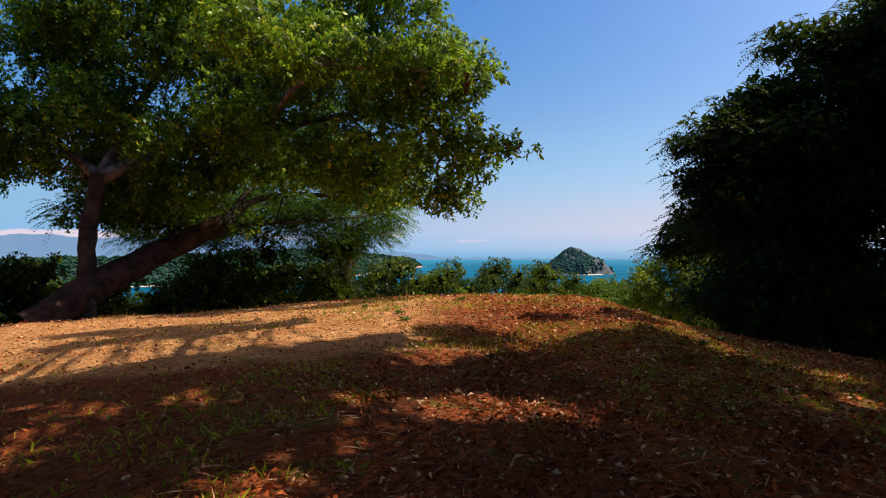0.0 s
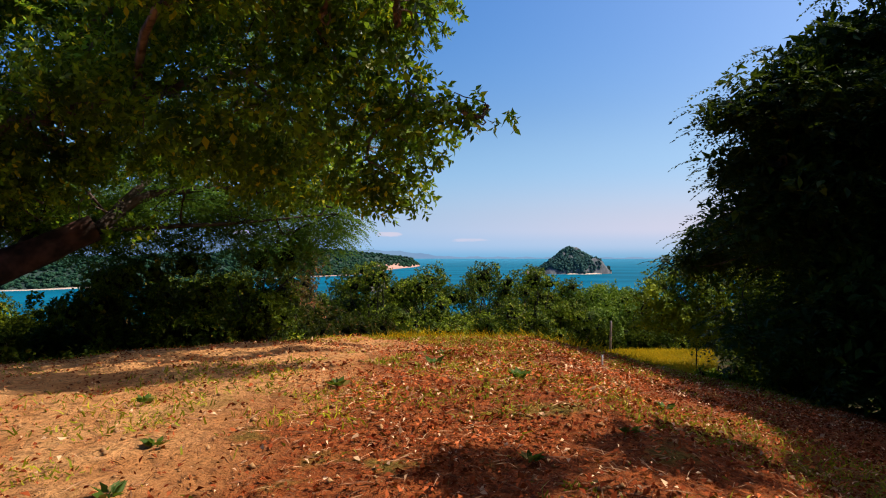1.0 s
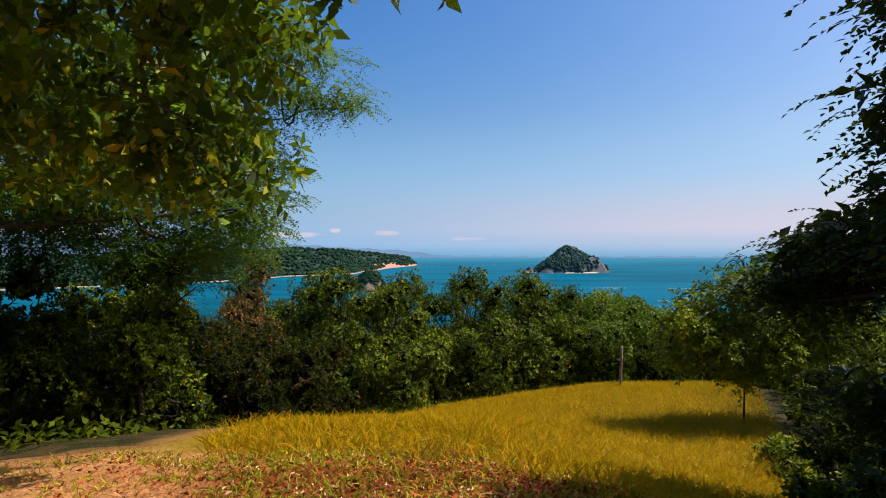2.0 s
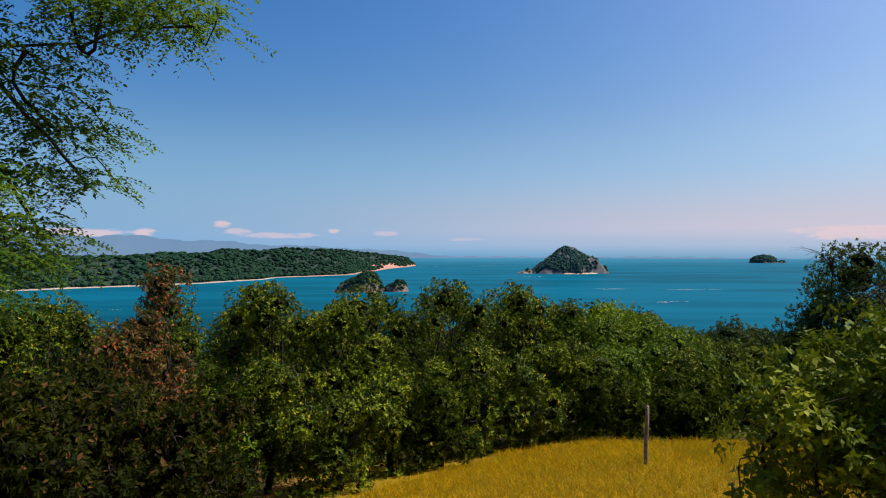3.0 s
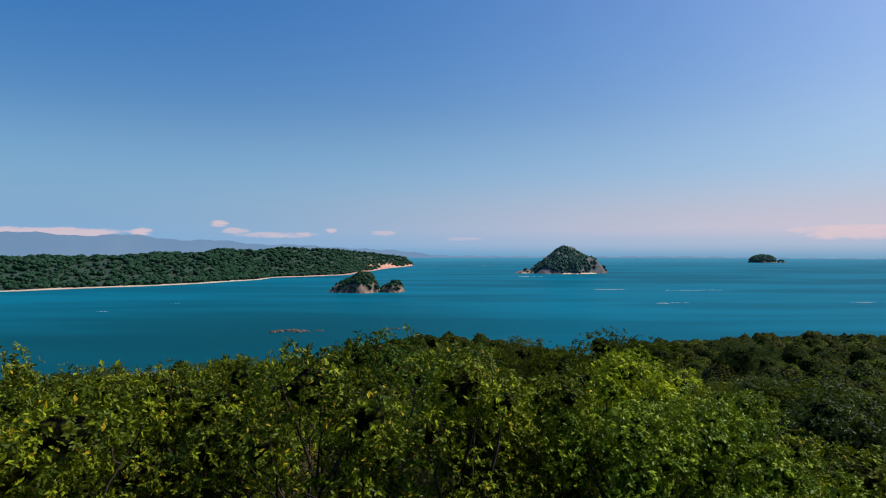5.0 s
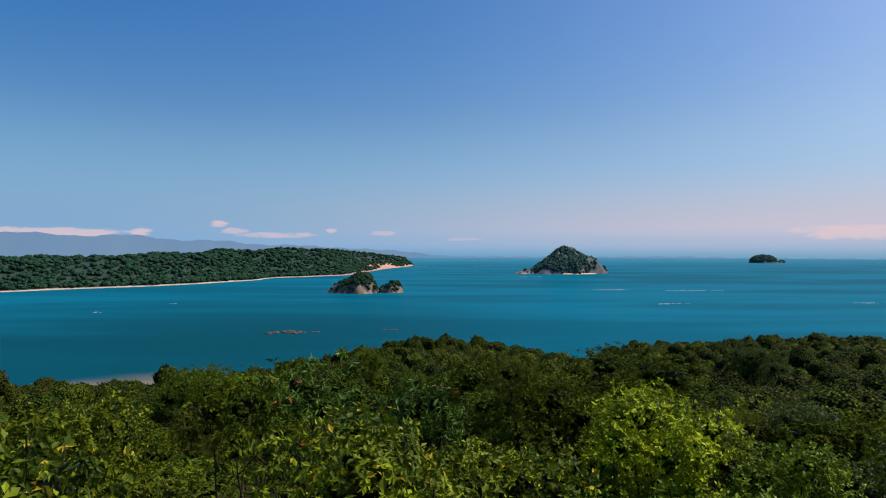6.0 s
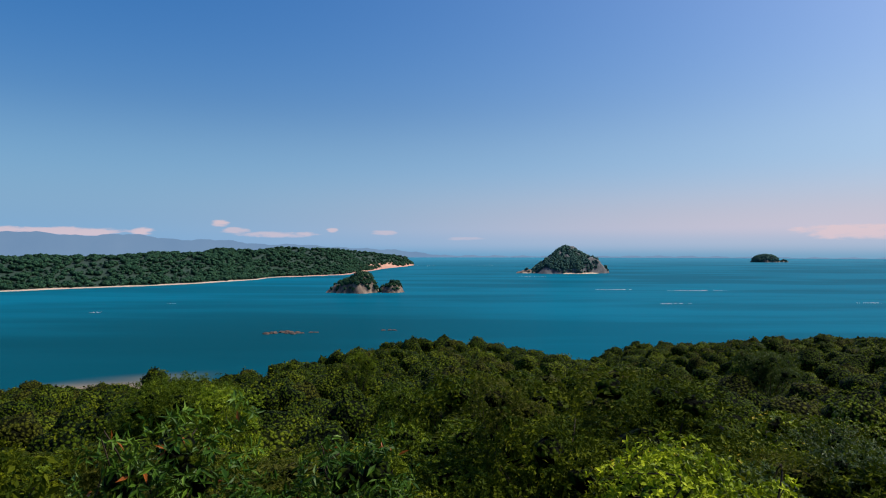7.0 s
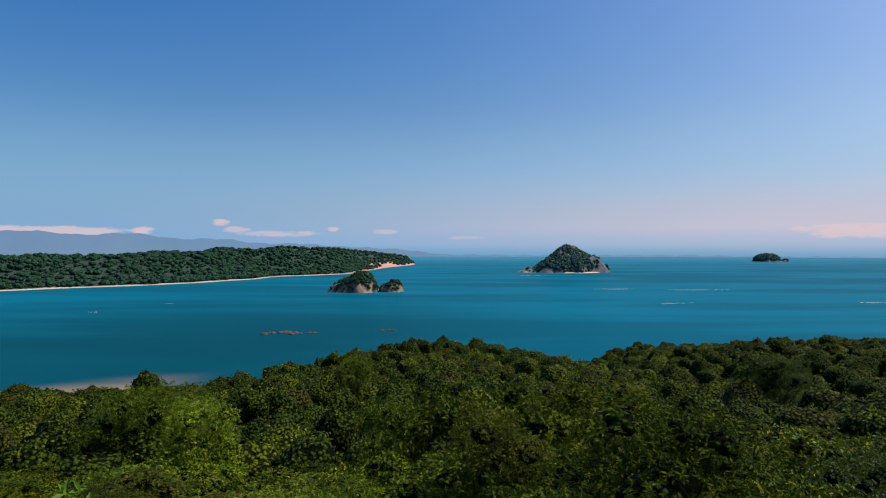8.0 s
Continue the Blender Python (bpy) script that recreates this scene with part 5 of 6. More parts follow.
while yy < 470:
    step = 7.0 + (yy - 110) * 0.014
    for xx in np.arange(-0.74 * (yy - 30) - 6, 0.78 * (yy - 30) + 20, step):
        xs.append(xx + rng.normal() * step * 0.25), ys.append(yy + rng.normal() * step * 0.25), rs.append(step * (0.46 + 0.28 * rng.random()))
    yy += step * 0.9
xs, ys, rs = np.array(xs), np.array(ys), np.array(rs)
keep = ground_z(xs, ys) > np.where((xs < -60) & (xs > -152), SEA + 2.5, SEA + 0.4)
xs, ys, rs = xs[keep], ys[keep], rs[keep]
tops = canopy_z(xs, ys) + rng.normal(size=len(xs)) * 1.5 - 3.5 * smooth01(14, -2, xs) * smooth01(175, 140, ys)
kind = rng.random(len(xs))
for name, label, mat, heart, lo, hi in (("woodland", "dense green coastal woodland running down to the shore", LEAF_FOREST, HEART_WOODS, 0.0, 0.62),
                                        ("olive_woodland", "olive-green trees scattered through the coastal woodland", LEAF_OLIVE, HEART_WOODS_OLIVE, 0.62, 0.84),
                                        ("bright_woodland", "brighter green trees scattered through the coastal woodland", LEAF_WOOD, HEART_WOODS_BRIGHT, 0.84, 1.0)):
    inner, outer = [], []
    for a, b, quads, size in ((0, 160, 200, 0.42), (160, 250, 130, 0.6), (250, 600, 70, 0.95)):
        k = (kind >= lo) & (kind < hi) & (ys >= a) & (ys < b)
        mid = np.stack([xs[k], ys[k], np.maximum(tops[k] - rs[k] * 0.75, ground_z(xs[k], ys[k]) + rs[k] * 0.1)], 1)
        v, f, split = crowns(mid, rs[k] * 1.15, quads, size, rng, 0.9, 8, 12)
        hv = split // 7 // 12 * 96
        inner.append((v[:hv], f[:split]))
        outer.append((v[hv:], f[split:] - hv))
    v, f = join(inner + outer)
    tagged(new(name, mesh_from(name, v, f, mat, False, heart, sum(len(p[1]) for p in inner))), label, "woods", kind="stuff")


# the woods on both flanks of the hill
rng = np.random.default_rng(91)
for yy in np.arange(7.0, 62.0, 6.5):
    for side in (-1, 1):
        for k in range(4):
            x, y = side * (0.76 * max(yy, 12) + 7.5 + 6.3 * k) + rng.normal() * 1.2 + (3 if side > 0 else 0), yy + rng.normal() * 1.4
            gz = float(ground_z(x, y))
            f = (6.2 + 2.4 * rng.random()) / 6.6
            v = 6 + int(rng.integers(6))
            flank = copy_thing(protos[v], Matrix.Translation((x, y, gz)) @ Matrix.Rotation(6.28 * rng.random(), 4, "Z") @ Matrix.Diagonal((f * 1.15, f * 1.15, f, 1)) @ Matrix.Diagonal([1 / c for c in protos[v].scale] + [1]))
            tagged(flank, "rounded green tree on the flank of the hill", "tree", "woods on the hill's flanks")

# unseen grove on the hilltop behind the start, added to block sky light
for x, y, h, v in ((9.5, -7, 9.0, 6), (4.5, -9, 9.5, 8), (-0.5, -8.5, 9.0, 7), (-5.5, -8, 9.5, 11), (-10.5, -6.5, 8.5, 10), (13.5, -3, 9.5, 8), (15.5, 3.5, 9.0, 6), (15.0, 9.5, 8.5, 11), (-13.5, -1.0, 8.0, 8), (1.5, -13, 10, 6), (-7, -13, 10, 7), (8.5, -13, 10, 11), (-4.5, -5.5, 12, 8), (3.0, -5.5, 12, 6), (9.5, -3.5, 11, 7), (-14.5, 5.5, 9, 11), (-11.5, 1.0, 10, 6), (-15.5, 10.5, 9, 7), (16.5, 6.5, 11, 8)):
    gz = float(ground_z(x, y))
    k = h / 6.6
    grove = copy_thing(protos[v], Matrix.Translation((x, y, gz)) @ Matrix.Rotation(x, 4, "Z") @ Matrix.Diagonal((k * 1.05, k * 1.05, k, 1)) @ Matrix.Diagonal([1 / c for c in protos[v].scale] + [1]))
    tagged(grove, "tall leafy tree in the unseen grove added to block sky light", "tree", "hilltop grove")


# ---- across the bay: the wooded peninsula ----
FRONT = [(-1250, 640), (-900, 800), (-626, 965), (-474, 1108), (-384, 1258), (-346, 1430), (-222, 1560), (-190, 1900), (-98, 2520)]
fx, fy = np.array(FRONT, float).T
u = np.linspace(0, 1, 121)
px = np.interp(u * 8, np.arange(9), fx)
py = np.interp(u * 8, np.arange(9), fy)
for _ in range(3):
    px[1:-1], py[1:-1] = (px[:-2] + 2 * px[1:-1] + px[2:]) / 4, (py[:-2] + 2 * py[1:-1] + py[2:]) / 4
px, py = px + 5 * np.sin(u * 60), py + 7 * np.sin(u * 43)


def headland_z(uu, d):
    """Height above the sea, d metres inland."""
    top = np.interp(uu, [0, 0.25, 0.4, 0.6, 0.8, 0.93, 0.985, 1.0], [36, 38, 42, 50, 54, 46, 26, 6])
    bumps = 1 + 0.10 * np.sin(uu * 41) * np.sin(d * 0.013) + 0.08 * np.sin(uu * 87 + d * 0.02)
    return np.where(d < 14, -2 + d * 0.25, 1.5 + top * bumps * smooth01(10, 230, d) * (1 - smooth01(420, 620, d)) - 6 * smooth01(500, 640, d))


dd = np.array([-30, 0, 6, 14, 22, 34, 50, 75, 105, 140, 180, 230, 300, 380, 460, 540, 640.0])
U, D = np.meshgrid(u, dd, indexing="ij")
iw = np.array((-0.55, 0.83))
taper = np.interp(U, [0.9, 1.0], [1.0, 0.12])
V = np.stack([px[:, None] + D * iw[0] * taper, py[:, None] + D * iw[1] * taper, SEA + headland_z(U, D)], -1).reshape(-1, 3)
I, J = np.meshgrid(np.arange(120), np.arange(len(dd) - 1), indexing="ij")
k = len(dd)
Q = np.stack([I * k + J, (I + 1) * k + J, (I + 1) * k + J + 1, I * k + J + 1], -1).reshape(-1, 4)


def headland_material():
    m, nodes, links, bsdf = material("headland_earth")
    co = nodes.new("ShaderNodeTexCoord").outputs["Object"]
    sep = nodes.new("ShaderNodeSeparateXYZ")
    links.new(co, sep.inputs[0])
    n1 = noise_tex(nodes, links, co, 0.02, 5)
    h = maths(nodes, links, "ADD", sep.outputs[2], maths(nodes, links, "MULTIPLY", maths(nodes, links, "SUBTRACT", n1, 0.5), 3.0))
    red = mix_rgb(nodes, links, n1, (0.36, 0.16, 0.10), (0.50, 0.30, 0.22))
    soil = mix_rgb(nodes, links, maths(nodes, links, "MULTIPLY", ramp(nodes, links, sep.outputs[1], 1640, 1760), ramp(nodes, links, h, SEA + 17.0, SEA + 12.0)), (0.010, 0.032, 0.020), red)
    beach = mix_rgb(nodes, links, ramp(nodes, links, sep.outputs[1], 1350, 1600), (0.44, 0.34, 0.25), (0.42, 0.22, 0.16))
    col = mix_rgb(nodes, links, ramp(nodes, links, h, SEA + 1.0, SEA + 1.7), beach, soil)
    links.new(col, bsdf.inputs["Base Color"])
    bsdf.inputs["Roughness"].default_value = 0.95
    bump(nodes, links, bsdf, n1, 0.6, 3.0)
    return m


headland = tagged(new("peninsula", mesh_from("peninsula", V, Q, headland_material(), True)), "long wooded peninsula edged by a pale sandy beach", "headland", kind="structure")
rng = np.random.default_rng(5)
n = 7000
uu = rng.random(n) ** 0.9
d = 17 + 480 * rng.random(n) ** 1.25
bare = (uu > 0.88) & (d < 46 + 24 * np.sin(uu * 90))
uu, d = uu[~bare], d[~bare]
tp = np.interp(uu, [0.9, 1.0], [1.0, 0.12])
cx, cy = np.interp(uu, u, px) + d * iw[0] * tp, np.interp(uu, u, py) + d * iw[1] * tp
r = 2.6 + 4.6 * rng.random(len(uu)) ** 1.7
c = np.stack([cx, cy, SEA + headland_z(uu, d) + r * 0.35 + 2.0 * rng.random(len(uu))], 1)
tagged(new("far_woods", mesh_from("far_woods", *(far := crowns(c, r * 1.6, 2, 3.0, rng, 0.62, 4, 7))[:2], LEAF_FAR_HAZY, True, HEART_FAR_HAZY, far[2])), "haze-tinted blue-green woods covering the far peninsula", "woods", kind="stuff")


# ---- islands ----
def island(name, label, cx, cy, rx, ry, shape, cliff, trees, tree_r, seed, mat, size=3.0, quads=30, beach=0.0):
    """Rock body by a height law over an ellipse; woods on the parts that are not cliff."""
    rng = np.random.default_rng(seed)
    root = new(name)
    root.location = (cx, cy, SEA)
    tagged(root, label, "island")
    ra = np.concatenate([np.linspace(0, 1.0, 22), [1.06, 1.2]])
    th = np.linspace(0, 2 * np.pi, 73)[:-1]
    R, T = np.meshgrid(ra, th, indexing="ij")

    def height(x, y, rho, t):
        w = 1 + 0.10 * np.sin(3 * t + seed) + 0.05 * np.sin(7 * t + 2 * seed) + 0.03 * np.sin(13 * t)
        return shape(x, y, np.clip(rho / w, 0, 1.2), t)
    x, y = rx * R * np.cos(T), ry * R * np.sin(T)
    z = height(x, y, R, T)
    z = z + np.where(R < 0.97, z * (0.05 * np.sin(x * 31 / rx + y * 17 / ry) * np.sin(T * 9) + 0.16 * cell_noise(x, y, rx * 0.16, seed) + 0.10 * cell_noise(x, y, rx * 0.07, seed + 1)), 0)
    V = np.stack([x, y, z], -1).reshape(-1, 3)
    I, J = np.meshgrid(np.arange(len(ra) - 1), np.arange(72), indexing="ij")
    Q = np.stack([I * 72 + J, (I + 1) * 72 + J, (I + 1) * 72 + (J + 1) % 72, I * 72 + (J + 1) % 72], -1).reshape(-1, 4)
    child("rock", mesh_from("rock", V, Q, mat, False), root)
    rho, t = np.sqrt(rng.random(trees)) * 0.99, rng.random(trees) * 6.283
    x, y = rx * rho * np.cos(t), ry * rho * np.sin(t)
    z = height(x, y, rho, t)
    ok = ~cliff(x / rx, y / ry, z, rng.random(trees)) & (z > 1.0)
    r = tree_r * (0.7 + 0.6 * rng.random(ok.sum()))
    c = np.stack([x[ok], y[ok], z[ok] + r * 0.45], 1)
    v, f, split = crowns(c, r * 1.2, max(8, quads // 2), size * 0.7, rng, 0.95, 5, 7)
    tagged(child("tree_cover", mesh_from("tree_cover", v, f, LEAF_ISLE_HAZY if cy > 1200 else LEAF_FAR_HAZY, False, HEART_ISLE_HAZY if cy > 1200 else HEART_FAR_HAZY, split), root, "trees in haze-tinted blue-green"), kind="stuff")
    if beach:
        ang = np.linspace(math.pi * 1.08, math.pi * 1.93, 60)
        ins, out = [], []
        for a in ang:
            s = beach * (0.5 + 0.5 * math.sin((a - ang[0]) / (ang[-1] - ang[0]) * math.pi)) * (0.8 + 0.3 * math.sin(a * 9))
            ins.append((rx * 0.93 * math.cos(a), ry * 0.93 * math.sin(a), 2.6))
            out.append(((rx + s) * math.cos(a), (ry + s) * math.sin(a), -0.3))
        V = np.array(ins + out)
        i = np.arange(59)
        child("beach", mesh_from("beach", V, np.stack([i, i + 60, i + 61, i + 1], 1), SAND, True), root, "pale sandy beach")
    return root


def peak(x, y, rho, t):
    """A steep wooded cone, its summit a little to the left and a cliff on its right."""
    left = np.interp(rho, [0, 0.15, 0.3, 0.6, 0.85, 1.0], [1.0, 0.90, 0.74, 0.42, 0.18, 0.02])
    right = np.interp(rho, [0, 0.12, 0.25, 0.45, 0.7, 0.8, 0.95, 1.0], [1.0, 0.96, 0.87, 0.69, 0.56, 0.47, 0.22, 0.02])
    k = 0.5 + 0.5 * np.cos(t)
    return np.where(rho > 1, -20 * (rho - 1), 67 * (left * (1 - k) + right * k))


island("cone_island", "steep wooded cone-shaped island with a bare cliff and pale beach", 332, 1712, 95, 80, peak,
       lambda x, y, z, k: (x > 0.52) & (y < 0.35) & (k < 0.74), 1500, 4.6, 21, ROCK_GREY, 3.6, 24, 4)


def low(x, y, rho, t):
    return np.where(rho > 1, -10 * (rho - 1), 9 * np.clip(1 - rho, 0, 1) ** 0.6 + 0.5)


island("low_spit", "low wooded spit of rock beside the cone-shaped island", 236, 1690, 34, 16, low, lambda x, y, z, k: (k < 0.75) | (x < -0.4), 60, 4.0, 22, ROCK, 3.5, 26, 3)
island("sea_stack", "small dark pointed sea stack off the island", 436, 1700, 10, 9, lambda x, y, rho, t: np.where(rho > 1, -4.0, 19 * np.clip(1 - rho, 0, 1) ** 0.8 + 0.3),
       lambda x, y, z, k: k < 0.5, 30, 3.0, 23, ROCK, 2.5, 16)


def tower(x, y, rho, t):
    a = np.clip(1 - rho, 0, 1)
    return np.where(rho > 1, -8 * (rho - 1), 23 * np.minimum(a * 2.6, 1) ** 0.7 * (0.72 + 0.28 * np.cos(t - 0.3)) + 4.5 * a + 0.4)


island("rocky_islet", "small brown rocky islet with ragged trees on top", -117, 950, 35, 24, tower, lambda x, y, z, k: (z < 13) & (y < 0.3) & (k < 0.76), 420, 2.9, 24, ROCK, 2.1, 44)
island("rocky_islet", "lower rocky islet with a few trees beside the larger one", -65, 951, 17, 13, lambda x, y, rho, t: tower(x, y, rho, t) * 0.55, lambda x, y, z, k: (z < 8) & (y < 0.2) & (k < 0.74), 150, 2.4, 25, ROCK, 1.8, 40)
island("flat_island", "distant flat-topped wooded island", 1545, 3050, 62, 40, lambda x, y, rho, t: np.where(rho > 1, -20 * (rho - 1), 30 * np.clip(1 - rho ** 2.6, 0, 1) ** 0.8 + 1),
       lambda x, y, z, k: (z < 4) & (k < 0.3), 420, 6.0, 26, ROCK, 6, 20)
island("low_spit", "low dark rocks at the end of the distant island", 1632, 3050, 20, 12, lambda x, y, rho, t: low(x, y, rho, t) * 0.9, lambda x, y, z, k: k < 0.6, 30, 4, 27, ROCK, 5, 14)


# ---- reefs, whitecaps ----
def boulder(name, label, x, y, z, r, seed, mat, squash=0.5):
    rng = np.random.default_rng(seed)
    bm = bmesh.new()
    bmesh.ops.create_icosphere(bm, subdivisions=2, radius=1)
    for v in bm.verts:
        k = 1 + 0.35 * noise.noise(v.co * 1.6 + Vector((seed, 0, 0)))
        v.co = Vector((v.co.x * r[0] * k, v.co.y * r[1] * k, v.co.z * r[2] * k))
    me = bpy.data.meshes.new(name)
    bm.to_mesh(me)
    bm.free()
    me.materials.append(mat)
    ob = new(name, me)
    ob.location = (x, y, z)
    return tagged(ob, label, "rock", "reef rocks")


REEF = rock_material("reef_rock", (0.030, 0.026, 0.024), (0.10, 0.065, 0.05), 0.3)
rng = np.random.default_rng(9)
for i in range(13):
    s = 0.6 + 0.9 * rng.random()
    boulder("reef_rock", "low brown reef rock awash in the bay", -119 + 27 * i / 13 + rng.normal(), 507 + 2.5 * rng.normal(), SEA, (2.2 * s, 1.6 * s, 1.1 * s), i, REEF)
for i, (x, y) in enumerate(((-88, 512), (-84.5, 512), (-36, 524), (-31, 524.5), (-27.5, 524))):
    boulder("reef_rock", "low dark reef rock awash in the bay", x, y, SEA, (2.2, 1.3, 0.7), 40 + i, REEF)


def streaks():
    rng = np.random.default_rng(15)
    rows = [(275, 762, 38), (262, 755, 16), (270, 1010, 60), (390, 990, 90), (500, 770, 30), (-470, 640, 9), (-430, 600, 8), (-330, 660, 12), (-300, 760, 14), (215, 1480, 60), (-60, 2380, 120), (160, 2450, 90)]
    pieces = []
    for x, y, ln in rows:
        n = 14
        s = np.linspace(0, 1, n)
        w = (0.4 + 0.7 * rng.random(n)) * np.sin(np.pi * np.clip(s, 0.04, 0.96)) ** 0.6 * (0.7 + y / 1500)
        cxs = x + s * ln - ln / 2
        cys = y + np.cumsum(rng.normal(size=n)) * 0.4
        V = np.concatenate([np.stack([cxs, cys - w, np.full(n, SEA + 0.12)], 1), np.stack([cxs, cys + w, np.full(n, SEA + 0.12)], 1)])
        i = np.arange(n - 1)[rng.random(n - 1) > 0.25]
        pieces.append((V, np.stack([i, i + 1, i + 1 + n, i + n], 1)))
    return join(pieces)


tagged(new("whitecaps", mesh_from("whitecaps", *streaks(), FOAM)), "thin white wave crests and wakes on the bay", "waves", kind="stuff")

# ---- ground cover on the hilltop and the slope ----
rng = np.random.default_rng(31)


def scatter(n, x0, x1, y0, y1):
    return x0 + (x1 - x0) * rng.random(n), y0 + (y1 - y0) * rng.random(n)


x, y = scatter(250000, -8, 7, 1.0, 15.5)
side = x - (0.10 * y - 1.05) + 0.9 * np.sin(x * 1.7 + y) * np.sin(y * 1.3)
share = (0.10 + 0.90 * smooth01(-1.0, 1.2, side)) * (0.55 + 0.45 * smooth01(-0.3, 0.4, cell_noise(x, y, 0.55, 7)))
ok = rng.random(len(x)) < share
x, y = x[ok], y[ok]
way = unit(np.stack([rng.normal(size=len(x)), rng.normal(size=len(x)), 0.42 * rng.normal(size=len(x))], 1))
size = 0.016 + 0.040 * rng.random(len(x)) ** 1.8
V, Q = leaf_quads(np.stack([x, y, ground_z(x, y) + 0.012 + 0.035 * rng.random(len(x)) ** 2], 1), way, size, size * (0.35 + 0.25 * rng.random(len(x))), rng, 0.6, None, 0.8)
tagged(new("leaf_litter", mesh_from("leaf_litter", V, Q, LITTER)), "dry red-brown and pale fallen leaves scattered over the earth", "leaves", kind="stuff")


x, y = scatter(30000, -5, 6.5, 1.0, 14.5)
ok = rng.random(len(x)) < smooth01(-1.5, 1.0, x - (0.10 * y - 1.05))
x, y = x[ok], y[ok]
way = unit(np.stack([rng.normal(size=len(x)), rng.normal(size=len(x)), 0.08 * np.abs(rng.normal(size=len(x)))], 1))
size = 0.05 + 0.17 * rng.random(len(x)) ** 2.5
tagged(new("dry_stalks", mesh_from("dry_stalks", *leaf_quads(np.stack([x, y, ground_z(x, y) + 0.018], 1), way, size, 0.004 + 0.005 * rng.random(len(x)), rng, 0.1), STRAW)), "broken straw-coloured grass stalks lying over the leaf litter", "stalks", kind="stuff")


def blades(x, y, h, mat, name, label, lean=0.35, thick=1.0):
    n = len(x)
    base = np.stack([x, y, ground_z(x, y) - 0.01], 1)
    way = unit(np.stack([lean * rng.normal(size=n), lean * rng.normal(size=n), np.ones(n)], 1))
    side = unit(np.cross(way, rng.normal(size=(n, 3))))
    w = thick * (0.0035 + 0.004 * rng.random(n))[:, None] * (1 + 0.5 * h[:, None])
    mid = base + way * h[:, None] * 0.6
    tip = base + way * h[:, None] + np.stack([rng.normal(size=n) * 0.25 * h, rng.normal(size=n) * 0.25 * h, -0.08 * h], 1)
    V = np.stack([base - side * w, base + side * w, mid + side * w * 0.8, tip, mid - side * w * 0.8], 1).reshape(-1, 3)
    i = np.arange(n) * 5
    Q = np.concatenate([np.stack([i, i + 1, i + 2, i + 4], 1), np.stack([i + 4, i + 2, i + 3, i + 3], 1)])
    Q[n:, 3] = i + 3
    me = bpy.data.meshes.new(name)
    me.from_pydata(V.tolist(), [], Q[:n].tolist() + Q[n:, :3].tolist())
    me.materials.append(mat)
    return tagged(new(name, me), label, "grass", kind="stuff")


x, y = scatter(135000, -5, 13.6, 13.2, 37)
ok = (y > 15.2 + 0.5 * np.sin(x * 1.3) + np.clip(0.5 - x, 0, 9) * 0.9) & (x > np.interp(y, [13, 17, 25, 33, 36], [0.8, -0.6, -1.5, 2.0, 5.0])) & (x < np.interp(y, [13, 17, 20, 24, 30, 36], [5.2, 8.2, 9.4, 9.4, 11.8, 13.8]))
x, y = x[ok], y[ok]
blades(x, y, 0.12 + 0.20 * rng.random(len(x)), GRASS_DRY, "golden_grass", "long golden grass on the slope below the mound", 0.75)
x, y = scatter(260000, -6, 7, 1.0, 15.8)
tuft = 0.75 * cell_noise(x, y, 1.3, 21) + 0.55 * cell_noise(x, y, 0.45, 9) + 0.25 * cell_noise(x, y, 0.16, 5)
tuft = tuft + 0.22 * smooth01(0.0, 2.5, x) + 0.6 * smooth01(12.6, 14.8, y) * smooth01(-2.5, -0.5, x) + 0.7 * smooth01(0.9, 1.8, x) * smooth01(3.6, 4.8, y) * (1 - smooth01(7.0, 8.4, y))
ok = rng.random(len(x)) < np.where(tuft > 0.36, 0.7, 0.008) * (0.12 + 0.88 * smooth01(-2.2, 0.6, x - 0.1 * y + 1.05))
x, y = x[ok], y[ok]
blades(x, y, 0.025 + 0.075 * rng.random(len(x)) ** 2.0 + 0.03 * smooth01(12.5, 15.0, y), GRASS, "grass_tufts", "thin green and yellow grass tufts among fallen leaves", 0.9, 1.0)


# low undergrowth under the shrubs and trees round the grass
x, y = scatter(90000, -26, 32, 15, 60)
right_edge = np.interp(y, [15, 17, 20, 24, 30, 36, 37.5, 60], [7.0, 8.6, 9.8, 9.8, 12.2, 14.2, 1.0, 0.0])
left_edge = np.interp(y, [15, 17, 25, 33, 37.5, 60], [-7.0, -3.5, -2.0, 1.6, 1.0, 0.0])
ok = ((x > right_edge) | (x < left_edge)) & (cell_noise(x, y, 1.6, 33) > -0.35)
x, y = x[ok], y[ok]
way = unit(np.stack([rng.normal(size=len(x)), rng.normal(size=len(x)), 0.3 + 0.5 * rng.random(len(x))], 1))
size = 0.09 + 0.13 * rng.random(len(x))
tagged(new("undergrowth", mesh_from("undergrowth", *leaf_quads(np.stack([x, y, ground_z(x, y) + 0.28 * rng.random(len(x)) ** 2], 1), way, size, size * 0.5, rng), LEAF_FOREST)), "low green undergrowth on the floor below shrubs and trees", "undergrowth", kind="stuff")


# crumbs of dry earth on the worn track
x, y = scatter(5000, -8, 3, 1.5, 14)
r = 0.006 + 0.022 * rng.random(len(x)) ** 4
V = np.array([(1, 0, 0), (0, 1, 0), (-1, 0, 0), (0, -1, 0), (0, 0, 0.8), (0, 0, -0.6)], float)
V = V[None] * r[:, None, None] * (0.6 + 0.8 * rng.random((len(x), 6, 1))) + np.stack([x, y, ground_z(x, y) + r * 0.3], 1)[:, None]
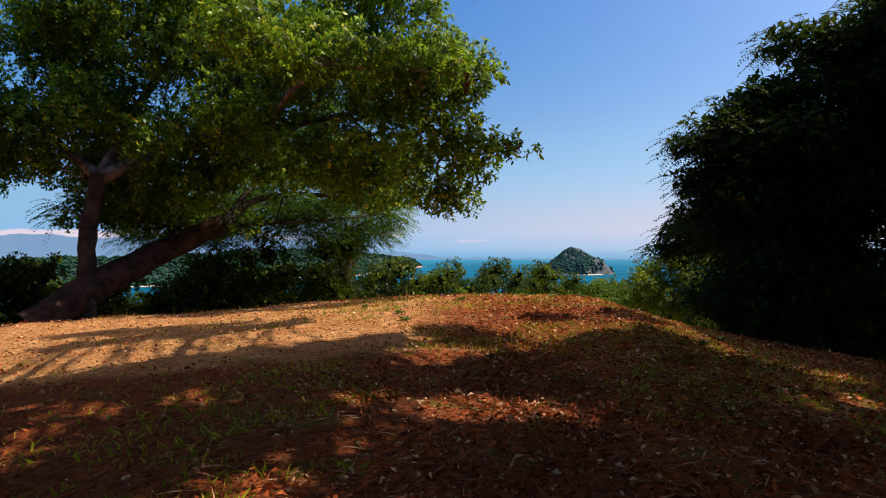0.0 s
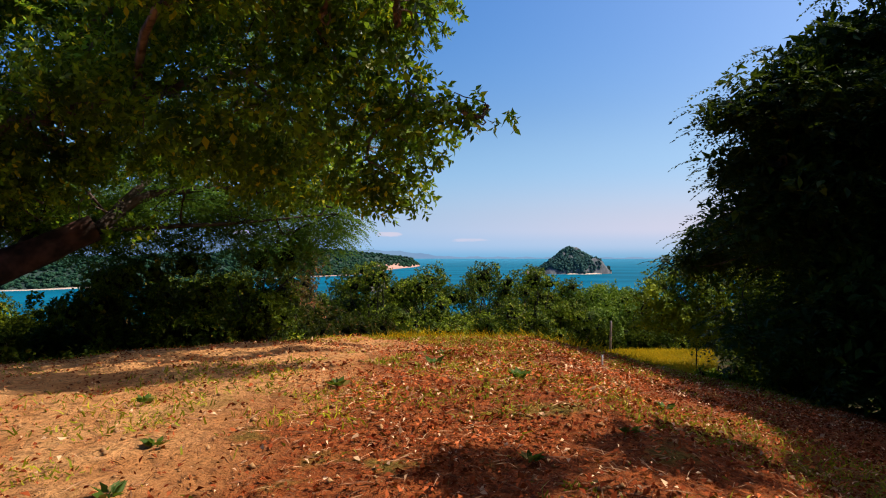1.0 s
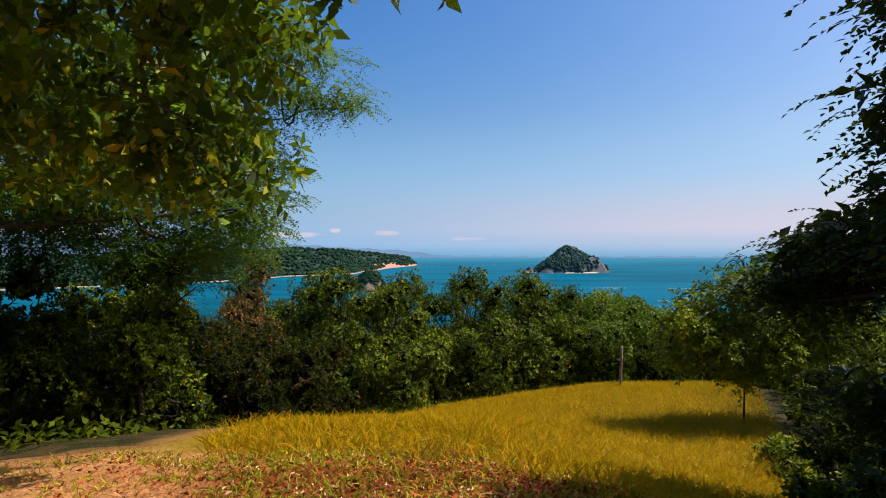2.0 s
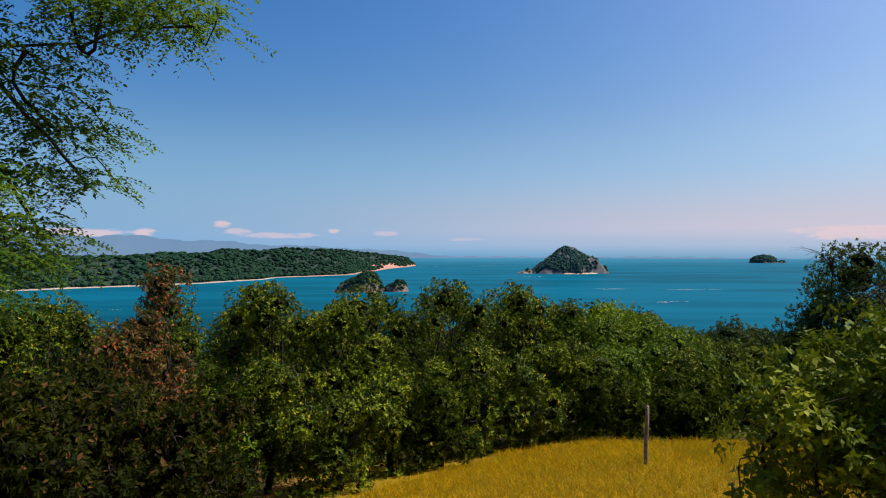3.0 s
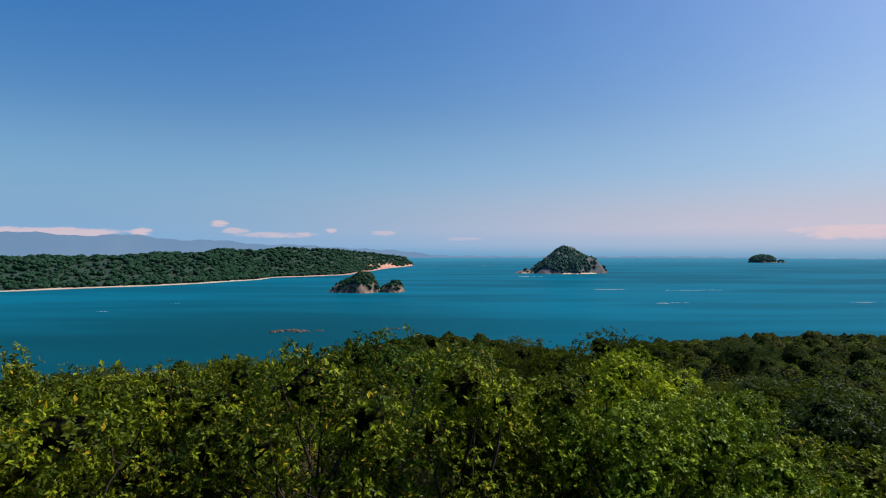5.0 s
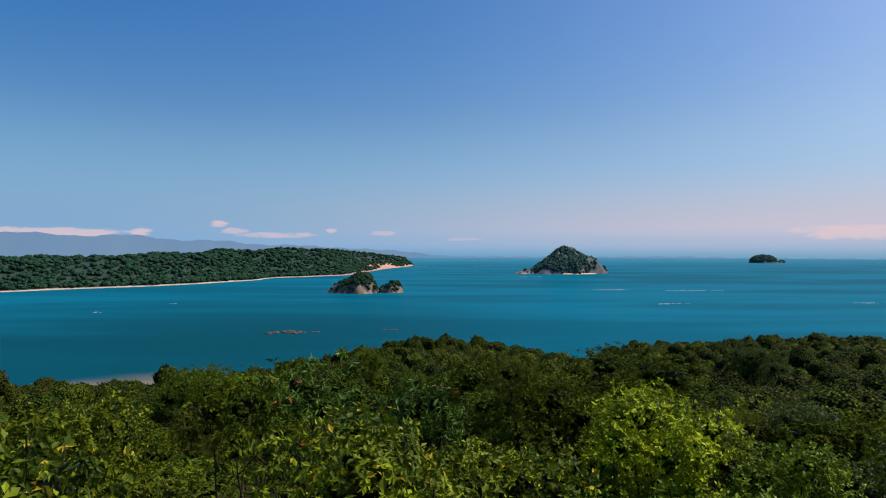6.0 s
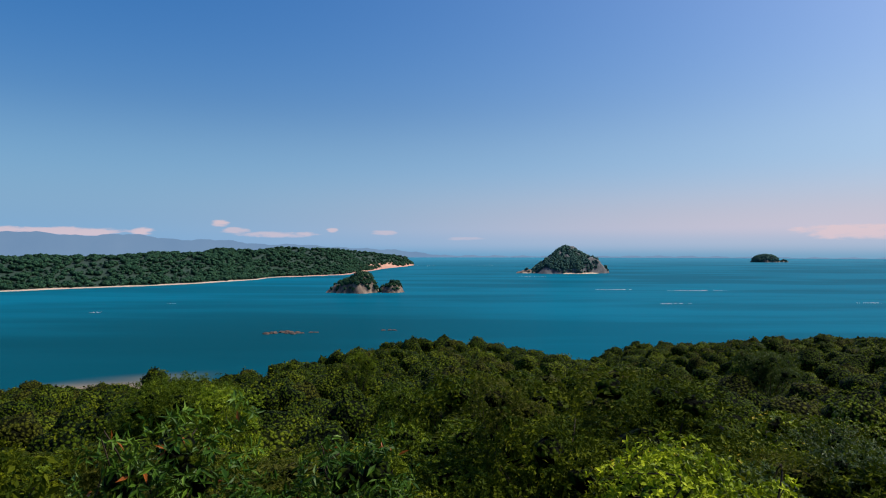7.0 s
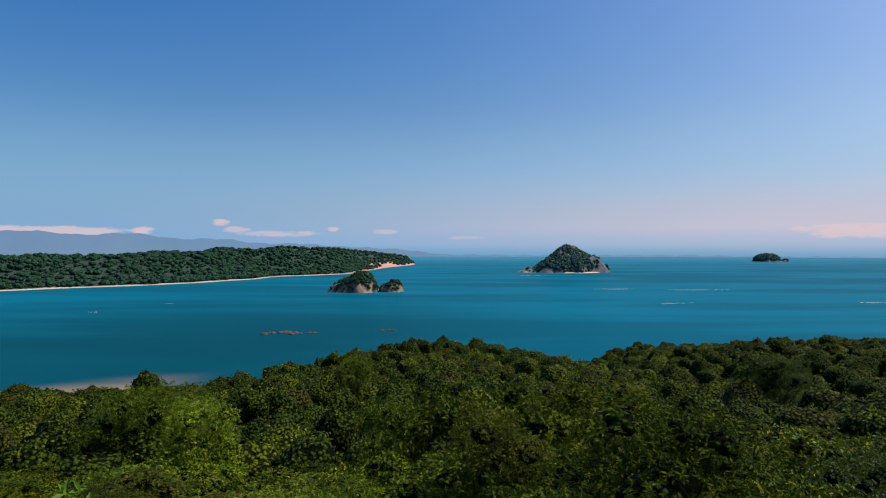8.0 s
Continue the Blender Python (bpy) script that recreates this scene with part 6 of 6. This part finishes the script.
F = np.array([(0, 1, 4), (1, 2, 4), (2, 3, 4), (3, 0, 4), (1, 0, 5), (2, 1, 5), (3, 2, 5), (0, 3, 5)])
Q = (F[None] + 6 * np.arange(len(x))[:, None, None]).reshape(-1, 3)
tagged(new("earth_crumbs", mesh_from("earth_crumbs", V.reshape(-1, 3), Q, CLOD)), "small dry lumps of tan earth on the track", "earth", kind="stuff")


def weed(x, y, s, seed):
    r = np.random.default_rng(seed)
    z = float(ground_z(x, y))
    root = new("broadleaf_weed")
    root.location = (x, y, z)
    tagged(root, "small broad-leaved green weed among fallen leaves", "plant", "weeds on the mound")
    n = 14
    a = r.random(n) * 6.283
    way = unit(np.stack([np.cos(a), np.sin(a), 0.35 + 0.6 * r.random(n)], 1))
    child("leaves", mesh_from("leaves", *leaf_quads(np.zeros((n, 3)) + way * 0.02, way, s * (0.7 + 0.5 * r.random(n)), s * 0.5, r), WEED_GREEN), root)
    child("stem", mesh_from("stem", *tube([(0, 0, -0.02), (0, 0, s * 0.2), (0.01, 0, s * 0.4)], [0.006, 0.005, 0.003], 5), WEED_GREEN), root)


for i, (wx, wy, s) in enumerate(((1.45, 7.9, 0.08), (2.1, 8.3, 0.07), (-0.6, 8.1, 0.08), (-0.5, 7.4, 0.08), (0.9, 10.3, 0.1), (1.6, 9.6, 0.1), (0.2, 9.3, 0.09), (2.6, 9.2, 0.09), (-1.2, 9.2, 0.08), (3.2, 7.4, 0.1), (2.4, 6.0, 0.11), (1.0, 11.4, 0.1))):
    weed(wx, wy, s, 600 + i)

# white stake at the edge of the mound, grey post in the grass
sx, sy = 2.72, 11.5
stake = new("marker_stake")
stake.location = (sx, sy, float(ground_z(sx, sy)))
tagged(stake, "short pale marker stake in leaf litter", "stake")
child("shaft", mesh_from("shaft", *tube([(0, 0, -0.05), (0, 0, 0.06), (0.003, 0, 0.135), (0.003, 0, 0.14)], [0.011, 0.011, 0.010, 0.001], 8), STAKE_WHITE), stake)
sx, sy = 7.85, 30.9
post = new("fence_post")
post.location = (sx, sy, float(ground_z(sx, sy)))
tagged(post, "weathered grey wooden post in golden grass", "post")
child("shaft", mesh_from("shaft", *tube([(0, 0, -0.2), (0, 0, 0.4), (0.02, 0, 0.9), (0.03, 0, 1.33), (0.03, 0, 1.35)], [0.05, 0.048, 0.045, 0.042, 0.002], 10, 0.05, np.random.default_rng(3)), POST_WOOD), post)
